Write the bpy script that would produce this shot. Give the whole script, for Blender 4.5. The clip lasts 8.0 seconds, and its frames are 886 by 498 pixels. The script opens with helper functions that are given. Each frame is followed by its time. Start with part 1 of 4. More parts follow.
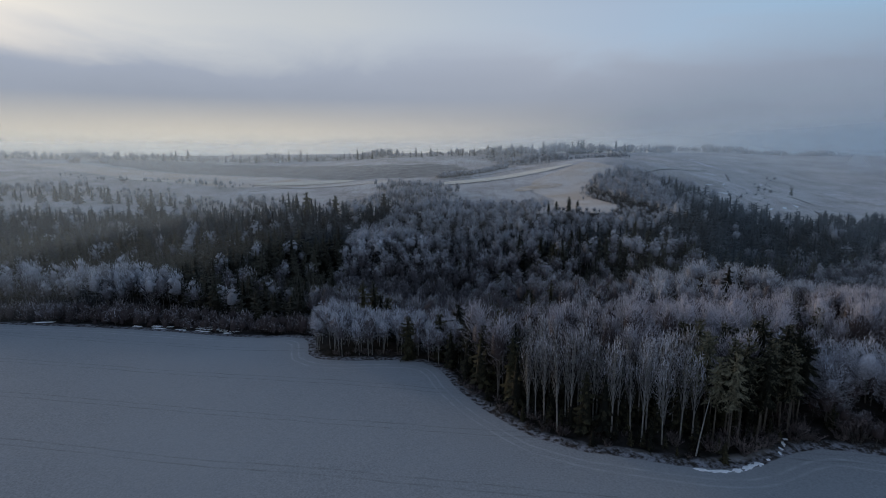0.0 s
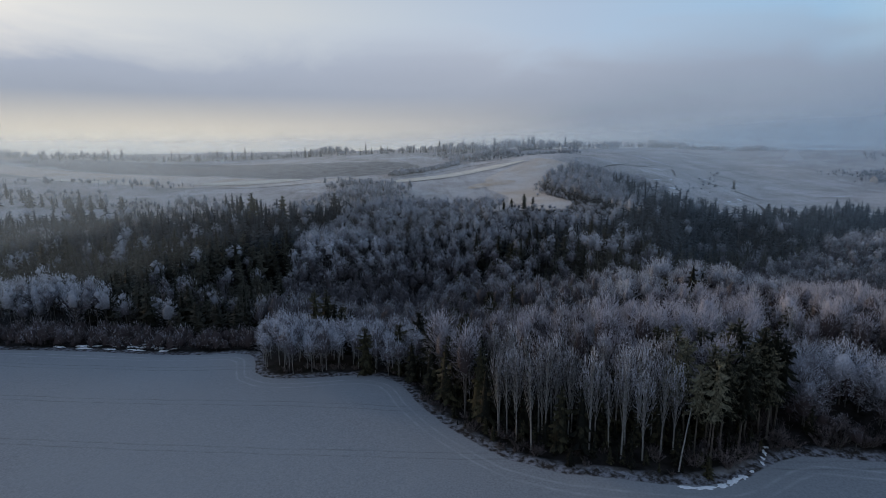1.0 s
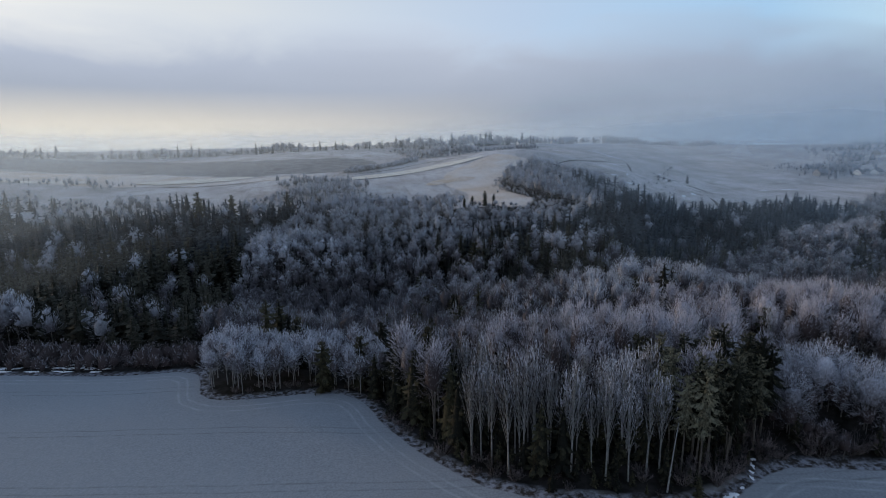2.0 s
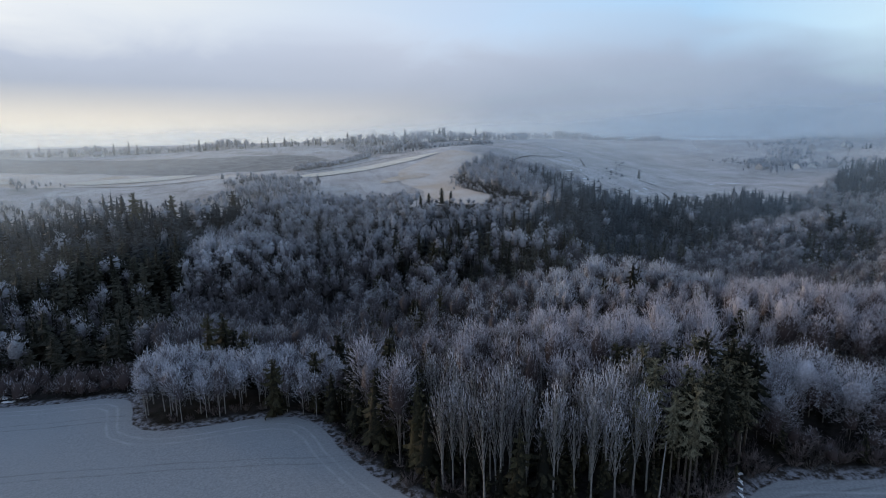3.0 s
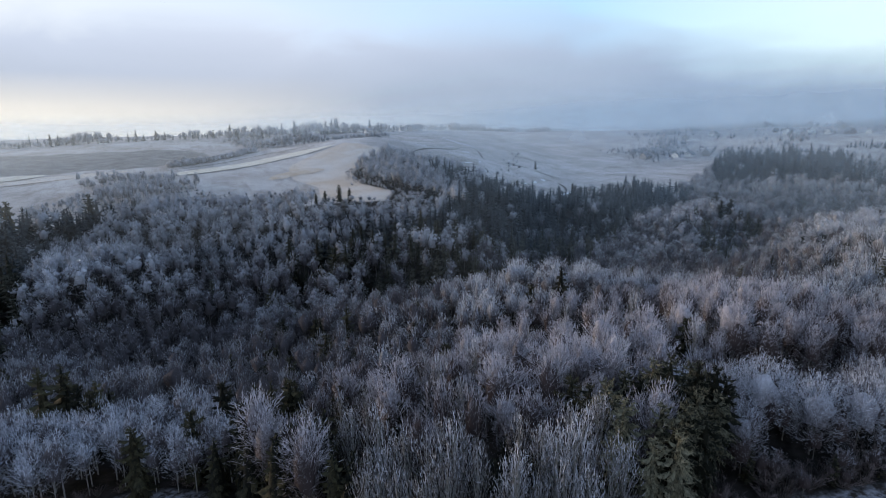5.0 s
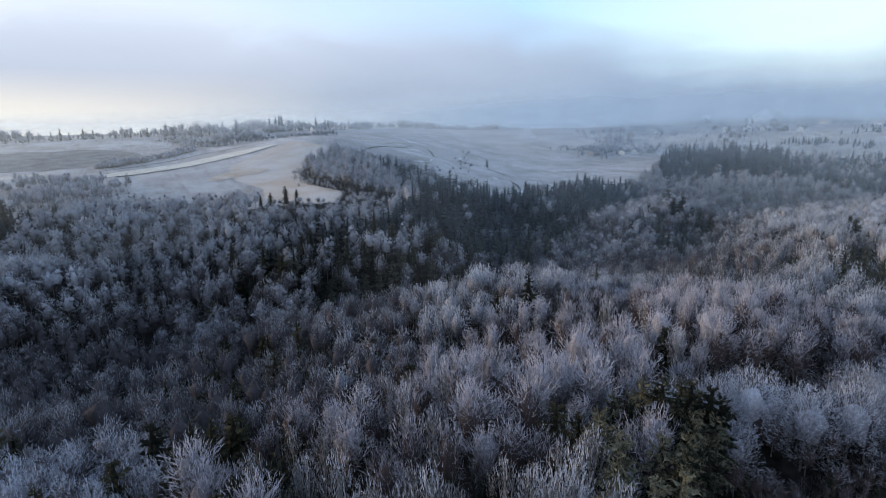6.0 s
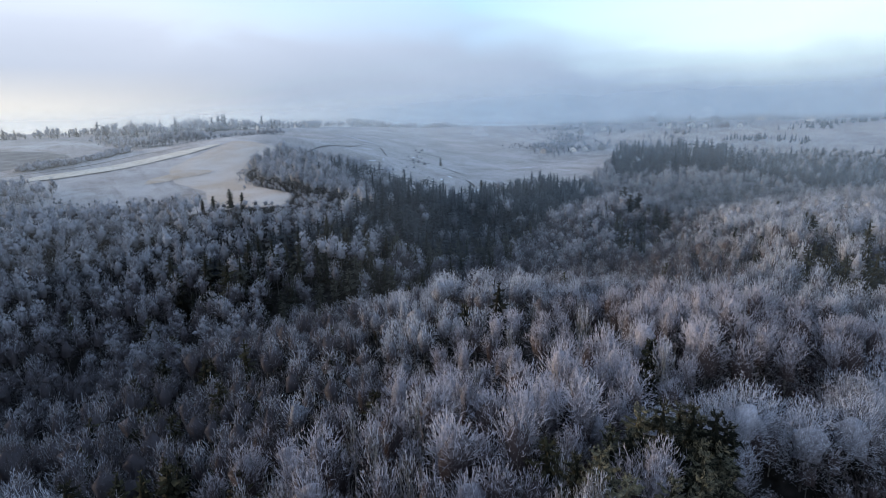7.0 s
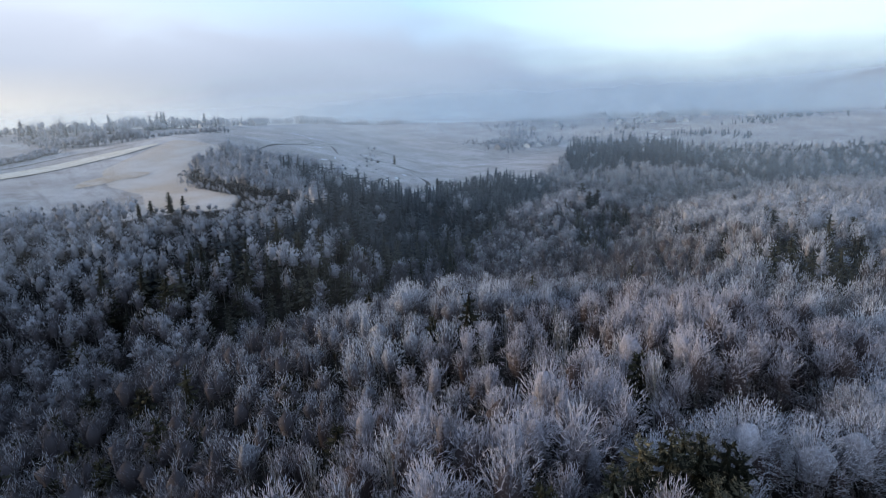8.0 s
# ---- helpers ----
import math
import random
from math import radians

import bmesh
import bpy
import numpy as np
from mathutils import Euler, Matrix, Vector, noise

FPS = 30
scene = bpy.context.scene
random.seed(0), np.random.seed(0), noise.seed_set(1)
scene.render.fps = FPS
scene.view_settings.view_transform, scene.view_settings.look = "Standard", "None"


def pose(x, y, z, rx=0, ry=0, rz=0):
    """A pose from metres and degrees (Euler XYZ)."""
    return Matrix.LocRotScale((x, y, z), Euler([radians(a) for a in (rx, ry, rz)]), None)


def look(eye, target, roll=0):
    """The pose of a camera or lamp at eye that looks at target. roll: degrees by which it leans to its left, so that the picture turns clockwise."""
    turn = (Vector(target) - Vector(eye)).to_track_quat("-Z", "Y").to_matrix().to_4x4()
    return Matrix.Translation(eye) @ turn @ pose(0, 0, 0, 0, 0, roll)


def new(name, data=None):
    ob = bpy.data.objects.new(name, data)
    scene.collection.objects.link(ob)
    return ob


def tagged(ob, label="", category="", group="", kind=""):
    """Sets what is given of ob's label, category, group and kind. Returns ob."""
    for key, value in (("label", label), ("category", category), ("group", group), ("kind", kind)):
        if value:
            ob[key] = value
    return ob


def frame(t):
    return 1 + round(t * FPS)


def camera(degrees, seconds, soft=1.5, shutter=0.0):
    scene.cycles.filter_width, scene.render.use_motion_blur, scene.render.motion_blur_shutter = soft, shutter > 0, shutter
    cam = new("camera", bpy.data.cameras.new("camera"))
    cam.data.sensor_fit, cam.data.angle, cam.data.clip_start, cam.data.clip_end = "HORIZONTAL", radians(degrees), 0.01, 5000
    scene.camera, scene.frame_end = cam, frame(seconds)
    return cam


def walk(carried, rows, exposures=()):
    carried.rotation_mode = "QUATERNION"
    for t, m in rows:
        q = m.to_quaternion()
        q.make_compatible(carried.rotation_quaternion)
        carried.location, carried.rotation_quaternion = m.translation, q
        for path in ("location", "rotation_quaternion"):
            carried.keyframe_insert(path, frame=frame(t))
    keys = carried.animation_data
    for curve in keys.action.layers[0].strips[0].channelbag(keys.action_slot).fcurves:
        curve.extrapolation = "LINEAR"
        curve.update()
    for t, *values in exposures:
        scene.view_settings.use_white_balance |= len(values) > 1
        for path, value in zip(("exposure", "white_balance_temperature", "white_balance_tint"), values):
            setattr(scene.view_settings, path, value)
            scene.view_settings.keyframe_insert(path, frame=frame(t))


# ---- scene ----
# ---- camera and its flight ----
cam = camera(77.6, 8.0, 0.85)
PATH = [
    (0, (0.747, 0.89, 54.528), (0.75, 2.858, 54.169), -0.2),
    (0.5, (-0.108, 5.74, 54.584), (-0.01, 7.704, 54.22), -0.3),
    (1, (-0.764, 10.657, 54.631), (-0.586, 12.614, 54.26), -0.5),
    (1.5, (-1.058, 15.55, 54.653), (-0.812, 17.498, 54.274), -0.6),
    (3, (-0.823, 30.261, 54.677), (-0.331, 32.157, 54.274), -0.8),
    (3.5, (-0.286, 35.241, 54.713), (0.258, 37.121, 54.302), -0.9),
    (4, (0.457, 40.312, 54.765), (1.081, 42.165, 54.344), -1.0),
    (4.5, (1.292, 45.375, 54.81), (2.031, 47.183, 54.38), -1.0),
    (6, (4.951, 60.319, 54.872), (5.948, 61.994, 54.424), -1.0),
    (6.5, (6.58, 65.222, 54.842), (7.652, 66.849, 54.389), -1.1),
    (7, (8.43, 70.013, 54.781), (9.569, 71.592, 54.323), -1.2),
    (7.5, (10.513, 74.625, 54.723), (11.719, 76.151, 54.258), -1.4),
    (8, (12.778, 79.082, 54.687), (14.045, 80.555, 54.215), -1.5),
]
EXPOSURES = [(0.0, -0.66), (1.5, -0.41), (3.0, -0.13), (4.5, 0.08), (6.0, 0.22), (8.0, 0.27)]
walk(cam, [(t, look(eye, target, roll)) for t, eye, target, roll in PATH], EXPOSURES)


# ---- node helpers ----
def nodes_of(tree):
    """Returns a function that adds a node with settings and links."""
    def add(kind, links=(), **settings):
        n = tree.nodes.new(kind)
        for key, value in settings.items():
            if key == "values":
                for k, v in value.items():
                    n.inputs[k].default_value = v
            else:
                setattr(n, key, value)
        for k, out in dict(links).items():
            tree.links.new(out, n.inputs[k])
        return n
    return add


def ramp(add, fac, stops):
    n = add("ShaderNodeValToRGB", {0: fac})
    while len(n.color_ramp.elements) < len(stops):
        n.color_ramp.elements.new(0.5)
    for e, (p, c) in zip(n.color_ramp.elements, stops):
        e.position = p
        e.color = (c, c, c, 1) if isinstance(c, (int, float)) else (*c, 1)
    return n.outputs["Color"]


def calc(add, op, a, b=None, clamp=False):
    n = add("ShaderNodeMath", operation=op, use_clamp=clamp)
    for i, v in enumerate((a, b)):
        if v is None:
            continue
        if isinstance(v, (int, float)):
            n.inputs[i].default_value = v
        else:
            n.id_data.links.new(v, n.inputs[i])
    return n.outputs[0]


def blend(add, fac, a, b):
    n = add("ShaderNodeMix", data_type="RGBA")
    for i, v in ((0, fac), (6, a), (7, b)):
        if isinstance(v, (int, float)):
            n.inputs[i].default_value = v
        elif isinstance(v, tuple):
            n.inputs[i].default_value = (*v, 1)
        else:
            n.id_data.links.new(v, n.inputs[i])
    return n.outputs[2]


# ---- sky and sun ----
SUN_ELEVATION, SUN_BEARING = 9.0, -50.0
world = bpy.data.worlds.new("winter_sky")
scene.world = world
world.use_nodes = True
wt = world.node_tree
wt.nodes.clear()
add = nodes_of(wt)
sky = add("ShaderNodeTexSky", sky_type="NISHITA", sun_disc=False, sun_elevation=radians(SUN_ELEVATION),
          sun_rotation=radians(SUN_BEARING), air_density=1.0, dust_density=1.5, ozone_density=1.5)
co = add("ShaderNodeTexCoord").outputs["Generated"]
xyz = add("ShaderNodeSeparateXYZ", {0: co})
up = xyz.outputs[2]
east = calc(add, "ADD", calc(add, "MULTIPLY", xyz.outputs[0], 0.985), calc(add, "MULTIPLY", xyz.outputs[1], 0.174))
west = calc(add, "ADD", calc(add, "MULTIPLY", xyz.outputs[0], -0.72), calc(add, "MULTIPLY", xyz.outputs[1], 0.69))
stretch = add("ShaderNodeMapping", {0: co}, values={"Scale": (1.0, 1.0, 3.0)})
puffs = add("ShaderNodeTexNoise", {0: stretch.outputs[0]}, values={"Scale": 3.0, "Detail": 7.0, "Roughness": 0.55, "Distortion": 0.6}).outputs[0]
# the fog bank's ragged top: high in the west and north, lower towards the east where the sky opens
edge = calc(add, "MINIMUM", calc(add, "SUBTRACT", 0.156, calc(add, "MULTIPLY", calc(add, "SUBTRACT", east, 0.74), 0.33)), 0.165)
above = calc(add, "SUBTRACT", calc(add, "SUBTRACT", up, edge), calc(add, "MULTIPLY", calc(add, "SUBTRACT", puffs, 0.5), 0.14))
cover = ramp(add, calc(add, "ADD", above, 0.5), [(0.46, 1.0), (0.53, 0.0)])
warm = calc(add, "MULTIPLY", ramp(add, up, [(0.015, 1.0), (0.085, 0.0)]), ramp(add, west, [(0.40, 0.0), (0.92, 1.0)]))
body_tone = ramp(add, calc(add, "SUBTRACT", up, calc(add, "MULTIPLY", calc(add, "SUBTRACT", puffs, 0.5), 0.05)),
                 [(0.0, (0.45, 0.49, 0.57)), (0.055, (0.44, 0.50, 0.61)), (0.12, (0.56, 0.63, 0.77)), (0.20, (0.75, 0.84, 1.0))])
body_tone = blend(add, ramp(add, east, [(0.35, 0.0), (0.9, 0.75)]), body_tone, (0.32, 0.43, 0.61))
bank = blend(add, warm, body_tone, (1.14, 1.04, 0.87))
open_sky = add("ShaderNodeMix", data_type="RGBA", blend_type="MULTIPLY", values={0: 1.0, 7: (0.12, 0.12, 0.12, 1)})
wt.links.new(sky.outputs[0], open_sky.inputs[6])
veiled = ramp(add, east, [(0.0, (1.0, 1.05, 1.12)), (0.45, (0.74, 0.92, 1.2)), (0.74, (0.58, 0.92, 1.3)), (0.97, (1.0, 1.25, 1.36))])
veiled = blend(add, ramp(add, up, [(0.22, 0.0), (0.6, 1.0)]), veiled, (0.37, 0.55, 0.86))
veiled = blend(add, 0.75, open_sky.outputs[2], veiled)
tone = blend(add, cover, veiled, bank)
back = add("ShaderNodeBackground", {0: tone}, values={1: 1.0})
wt.links.new(back.outputs[0], add("ShaderNodeOutputWorld").inputs[0])

sun = new("sun", bpy.data.lights.new("sun", "SUN"))
sun.data.energy, sun.data.angle, sun.data.color = 2.6, radians(12), (1.0, 0.78, 0.52)
b, e = radians(SUN_BEARING), radians(SUN_ELEVATION)
sun.matrix_world = look((0, 0, 300), (-300 * math.sin(b) * math.cos(e), -300 * math.cos(b) * math.cos(e), 300 - 300 * math.sin(e)))


# ---- materials ----
def surface(name, build, rough=0.85, spec=0.2, leafy=0.0):
    """A material whose colour (and bump height) comes from build(add)."""
    m = bpy.data.materials.new(name)
    m.use_nodes = True
    t = m.node_tree
    t.nodes.clear()
    add = nodes_of(t)
    shade = add("ShaderNodeBsdfPrincipled", values={"Roughness": rough, "Specular IOR Level": spec})
    colour, height, depth = build(add)
    t.links.new(colour, shade.inputs["Base Color"])
    if height is not None:
        bump = add("ShaderNodeBump", {"Height": height}, values={"Strength": 0.6, "Distance": depth})
        t.links.new(bump.outputs[0], shade.inputs["Normal"])
    if leafy:
        # crowns are shaded as soft rounded masses
        own = add("ShaderNodeAttribute", attribute_name="outward").outputs["Vector"]
        own = add("ShaderNodeVectorTransform", {0: own}, vector_type="NORMAL", convert_from="OBJECT", convert_to="WORLD").outputs[0]
        flat = add("ShaderNodeVectorMath", {0: add("ShaderNodeNewGeometry").outputs["Normal"]}, operation="SCALE", values={"Scale": 1.0 - leafy}).outputs[0]
        own = add("ShaderNodeVectorMath", {0: own}, operation="SCALE", values={"Scale": leafy}).outputs[0]
        both = add("ShaderNodeVectorMath", {0: own, 1: flat}, operation="ADD").outputs[0]
        t.links.new(add("ShaderNodeVectorMath", {0: both}, operation="NORMALIZE").outputs[0], shade.inputs["Normal"])
    t.links.new(shade.outputs[0], add("ShaderNodeOutputMaterial").inputs[0])
    return m


def place_noise(add, size, detail=4.0, rough=0.55):
    pos = add("ShaderNodeNewGeometry").outputs["Position"]
    return add("ShaderNodeTexNoise", {0: pos}, values={"Scale": 1.0 / size, "Detail": detail, "Roughness": rough}).outputs[0]


def twig_colour(light, dark, share, spread=0.18, ridge=0.018, level=9.0, grain=1.0):
    """Rimed outer twigs and bare inner ones, with shading put into the colour: each twig, each tree and each patch of
    wood differs.
    """
    def build(add):
        island = add("ShaderNodeNewGeometry").outputs["Random Per Island"]
        tree = add("ShaderNodeAttribute", attribute_name="tree").outputs["Fac"]
        rime_shading = add("ShaderNodeAttribute", attribute_name="rime_shading").outputs["Fac"]
        own = add("ShaderNodeObjectInfo").outputs["Random"]
        patch = place_noise(add, 40.0, 3.0)
        fine = place_noise(add, 0.5, 3.0, 0.75)
        f = calc(add, "ADD", calc(add, "ADD", calc(add, "MULTIPLY", calc(add, "SUBTRACT", island, 0.5 - 0.5 * grain), 0.22 * grain), calc(add, "MULTIPLY", calc(add, "SUBTRACT", fine, 0.53), 0.9 * grain)), calc(add, "MULTIPLY", calc(add, "FRACT", calc(add, "ADD", tree, own)), 0.34))
        f = calc(add, "ADD", f, calc(add, "MULTIPLY", rime_shading, 0.50))
        f = calc(add, "ADD", f, calc(add, "MULTIPLY", calc(add, "SUBTRACT", patch, 0.5), 0.7))
        # heavier rime on the ridges; the ravine's shade is put into the colour too
        at = add("ShaderNodeSeparateXYZ", {0: add("ShaderNodeNewGeometry").outputs["Position"]}).outputs[2]
        f = calc(add, "ADD", f, calc(add, "MINIMUM", calc(add, "MAXIMUM", calc(add, "MULTIPLY", calc(add, "SUBTRACT", at, level), ridge), -0.26), 0.24))
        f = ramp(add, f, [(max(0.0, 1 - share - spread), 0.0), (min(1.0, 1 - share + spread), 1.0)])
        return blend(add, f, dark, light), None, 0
    return build


FROST_TWIG = surface("frosted_twigs", twig_colour((0.52, 0.535, 0.59), (0.070, 0.064, 0.072), 0.56, 0.38, 0.030, 9.5, 0.7), 0.8, 0.1, 0.35)
RIDGE_TWIG = surface("ridge_twigs", twig_colour((0.53, 0.545, 0.60), (0.080, 0.071, 0.078), 0.55, 0.36, 0.034, 12.5), 0.8, 0.1, 0.35)
WILLOW_TWIG = surface("rimed_willow_twigs", twig_colour((0.58, 0.595, 0.67), (0.075, 0.066, 0.072), 0.62, 0.36, 0.01), 0.8, 0.1, 0.4)
GROVE_TWIG = surface("grove_twigs", twig_colour((0.48, 0.46, 0.51), (0.055, 0.042, 0.042), 0.46, 0.32, 0.02), 0.8, 0.1, 0.35)
# far twigs: rime, plus distance haze put into a flatter, bluer colour
RIME_HAZE_TWIG = surface("rimed_hazy_twigs", twig_colour((0.475, 0.485, 0.53), (0.09, 0.088, 0.097), 0.56, 0.42, 0.022, 10.0, 0.45), 0.8, 0.1, 0.6)
ASPEN_TWIG = surface("rimed_aspen_twigs", twig_colour((0.56, 0.56, 0.61), (0.036, 0.029, 0.027), 0.36, 0.30, 0.015), 0.8, 0.1, 0.4)
BUSH_TWIG = surface("brown_scrub_twigs", twig_colour((0.26, 0.215, 0.22), (0.035, 0.024, 0.02), 0.42, 0.32, 0.0), 0.9, 0.1, 0.6)
# brown tone imitates lit needles, near-black tone the shade between them
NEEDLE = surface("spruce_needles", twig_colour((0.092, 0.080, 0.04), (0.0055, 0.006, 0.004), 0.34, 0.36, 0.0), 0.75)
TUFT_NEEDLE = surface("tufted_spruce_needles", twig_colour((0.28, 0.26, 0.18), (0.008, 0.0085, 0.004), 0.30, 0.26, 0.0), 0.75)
# needles further off, their blacks lifted and tinted to imitate haze
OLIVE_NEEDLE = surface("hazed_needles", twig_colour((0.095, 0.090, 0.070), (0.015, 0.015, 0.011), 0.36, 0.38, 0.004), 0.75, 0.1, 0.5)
HAZE_BLUE_NEEDLE = surface("haze_blue_needles", twig_colour((0.080, 0.088, 0.096), (0.016, 0.019, 0.022), 0.34, 0.40, 0.004), 0.75, 0.1, 0.5)


def bark_build(a, b, size):
    def build(add):
        n = place_noise(add, size, 5.0, 0.7)
        return blend(add, ramp(add, n, [(0.35, 0.0), (0.65, 1.0)]), a, b), n, 0.03
    return build


BARK = surface("grey_bark", bark_build((0.05, 0.042, 0.036), (0.16, 0.15, 0.14), 0.3))
ASPEN_BARK = surface("pale_aspen_bark", bark_build((0.10, 0.096, 0.088), (0.31, 0.30, 0.29), 0.4))
SPRUCE_BARK = surface("brown_spruce_bark", bark_build((0.05, 0.041, 0.034), (0.15, 0.132, 0.112), 0.3))


def line_mask(add, where, centre, half):
    """1 on a band of that half width round a value."""
    return calc(add, "SUBTRACT", 1.0, calc(add, "DIVIDE", calc(add, "ABSOLUTE", calc(add, "SUBTRACT", where, centre)), half), True)


def ground_build(add):
    """Frosted crop field, rough verge, fallen leaves under the trees darkened for their shade, and frosted far meadows,
    by the plan's own borders.
    """
    field = add("ShaderNodeAttribute", attribute_name="field").outputs["Fac"]
    wood = add("ShaderNodeAttribute", attribute_name="wood").outputs["Fac"]
    fine, mid, wide = place_noise(add, 0.35, 4.0), place_noise(add, 3.0, 4.0), place_noise(add, 38.0, 3.0)
    crop = blend(add, ramp(add, fine, [(0.3, 0.0), (0.7, 1.0)]), (0.19, 0.197, 0.21), (0.29, 0.299, 0.316))
    crop = blend(add, ramp(add, wide, [(0.35, 0.0), (0.65, 0.6)]), crop, (0.27, 0.282, 0.30))
    at = add("ShaderNodeSeparateXYZ", {0: add("ShaderNodeNewGeometry").outputs["Position"]})
    across = calc(add, "ADD", calc(add, "MULTIPLY", at.outputs[0], 0.168), calc(add, "MULTIPLY", at.outputs[1], 0.986))
    across = calc(add, "ADD", across, calc(add, "MULTIPLY", calc(add, "SUBTRACT", wide, 0.5), 4.0))
    rut = calc(add, "MODULO", calc(add, "ADD", across, 400.0), 17.6)
    ruts = calc(add, "MAXIMUM", line_mask(add, rut, 5.2, 0.32), line_mask(add, rut, 7.1, 0.32))
    edge_ruts = calc(add, "MAXIMUM", line_mask(add, field, 4.4, 0.4), line_mask(add, field, 2.6, 0.4))
    worn = ramp(add, mid, [(0.35, 0.15), (0.65, 1.0)])
    crop = blend(add, calc(add, "MULTIPLY", calc(add, "MULTIPLY", ruts, worn), 0.46), crop, (0.09, 0.095, 0.095))
    crop = blend(add, calc(add, "MULTIPLY", calc(add, "MULTIPLY", edge_ruts, worn), 0.5), crop, (0.42, 0.43, 0.45))
    verge = blend(add, ramp(add, place_noise(add, 1.1, 5.0, 0.65), [(0.42, 0.0), (0.62, 1.0)]), (0.035, 0.028, 0.024), (0.25, 0.25, 0.28))
    # woodland floor near black: the shade under the trees is put into its colour
    litter_shade = blend(add, ramp(add, mid, [(0.4, 0.0), (0.7, 1.0)]), (0.008, 0.0065, 0.005), (0.034, 0.029, 0.027))
    meadow = blend(add, ramp(add, wide, [(0.35, 0.0), (0.65, 1.0)]), (0.36, 0.325, 0.31), (0.52, 0.485, 0.475))
    meadow = blend(add, ramp(add, place_noise(add, 14.0, 5.0, 0.6), [(0.50, 0.0), (0.72, 0.7)]), meadow, (0.23, 0.195, 0.17))
    # furrows and grazed terraces that run along the open slope
    lean = add("ShaderNodeMapping", {0: add("ShaderNodeNewGeometry").outputs["Position"]}, values={"Rotation": (0.0, 0.0, 0.75), "Scale": (0.16, 0.018, 0.05)})
    furrow = add("ShaderNodeTexNoise", {0: lean.outputs[0]}, values={"Scale": 1.0, "Detail": 4.0, "Roughness": 0.6}).outputs[0]
    meadow = blend(add, ramp(add, furrow, [(0.54, 0.0), (0.66, 0.4)]), meadow, (0.24, 0.215, 0.20))
    meadow = blend(add, ramp(add, furrow, [(0.30, 0.35), (0.42, 0.0)]), meadow, (0.62, 0.61, 0.63))
    hill = add("ShaderNodeAttribute", attribute_name="hill_field").outputs["Fac"]
    # the low sun's warm cast on the hill and west fields, put into colour
    sunlit_field = blend(add, ramp(add, place_noise(add, 22.0, 4.0), [(0.35, 0.0), (0.65, 1.0)]), (0.52, 0.42, 0.34), (0.60, 0.54, 0.50))
    meadow = blend(add, ramp(add, calc(add, "ADD", calc(add, "MULTIPLY", hill, 0.1), 0.5), [(0.45, 0.0), (0.55, 1.0)]), meadow, sunlit_field)
    grazed = add("ShaderNodeAttribute", attribute_name="pasture").outputs["Fac"]
    grazed = calc(add, "ADD", grazed, calc(add, "MULTIPLY", calc(add, "SUBTRACT", place_noise(add, 25.0, 4.0), 0.5), 26.0))
    rough = blend(add, ramp(add, place_noise(add, 9.0, 5.0, 0.65), [(0.35, 0.0), (0.65, 1.0)]), (0.115, 0.105, 0.10), (0.25, 0.235, 0.23))
    meadow = blend(add, ramp(add, calc(add, "ADD", calc(add, "MULTIPLY", grazed, 0.1), 0.5), [(0.40, 0.0), (0.60, 0.92)]), meadow, rough)
    rag = calc(add, "MULTIPLY", calc(add, "SUBTRACT", mid, 0.5), 1.7)
    in_field = ramp(add, calc(add, "ADD", calc(add, "MULTIPLY", calc(add, "ADD", field, calc(add, "MULTIPLY", rag, 0.25)), 0.5), 0.5), [(0.42, 0.0), (0.58, 1.0)])
    in_verge = ramp(add, calc(add, "ADD", calc(add, "MULTIPLY", calc(add, "ADD", field, rag), 0.1), 0.6), [(0.3, 0.0), (0.44, 1.0)])
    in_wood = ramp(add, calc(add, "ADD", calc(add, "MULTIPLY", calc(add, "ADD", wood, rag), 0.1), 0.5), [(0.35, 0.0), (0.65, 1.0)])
    c = blend(add, in_wood, meadow, litter_shade)
    c = blend(add, in_verge, c, verge)
    c = blend(add, in_field, c, crop)
    return c, calc(add, "ADD", fine, calc(add, "MULTIPLY", mid, 2.0)), 0.10


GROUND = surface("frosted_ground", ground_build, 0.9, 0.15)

# ---- the lie of the land ----
# hills and hollows: centre x, y, radius, height
NEAR_LANDFORMS = np.array([
    (72, 96, 24, -2.5), (48, 108, 17, 3.3), (96, 108, 17, 5.5), (60, 132, 17, -1.1), (96, 132, 34, 4.1), (228, 132, 34, 5.4), (204, 144, 17, 4.9),
    (-24, 156, 17, 2.5), (252, 156, 24, 4.1), (336, 156, 50, 6.8), (24, 168, 17, -4.9), (84, 168, 17, 4.4), (156, 168, 24, -4.6), (-12, 192, 17, -4.0),
    (60, 192, 17, 1.5), (168, 192, 17, -3.7), (204, 192, 17, -3.7), (108, 204, 17, -6.0), (216, 204, 17, -4.6), (-60, 216, 17, -5.4), (0, 216, 34, -10.8),
    (72, 216, 17, -14.0), (120, 216, 17, -7.3)])
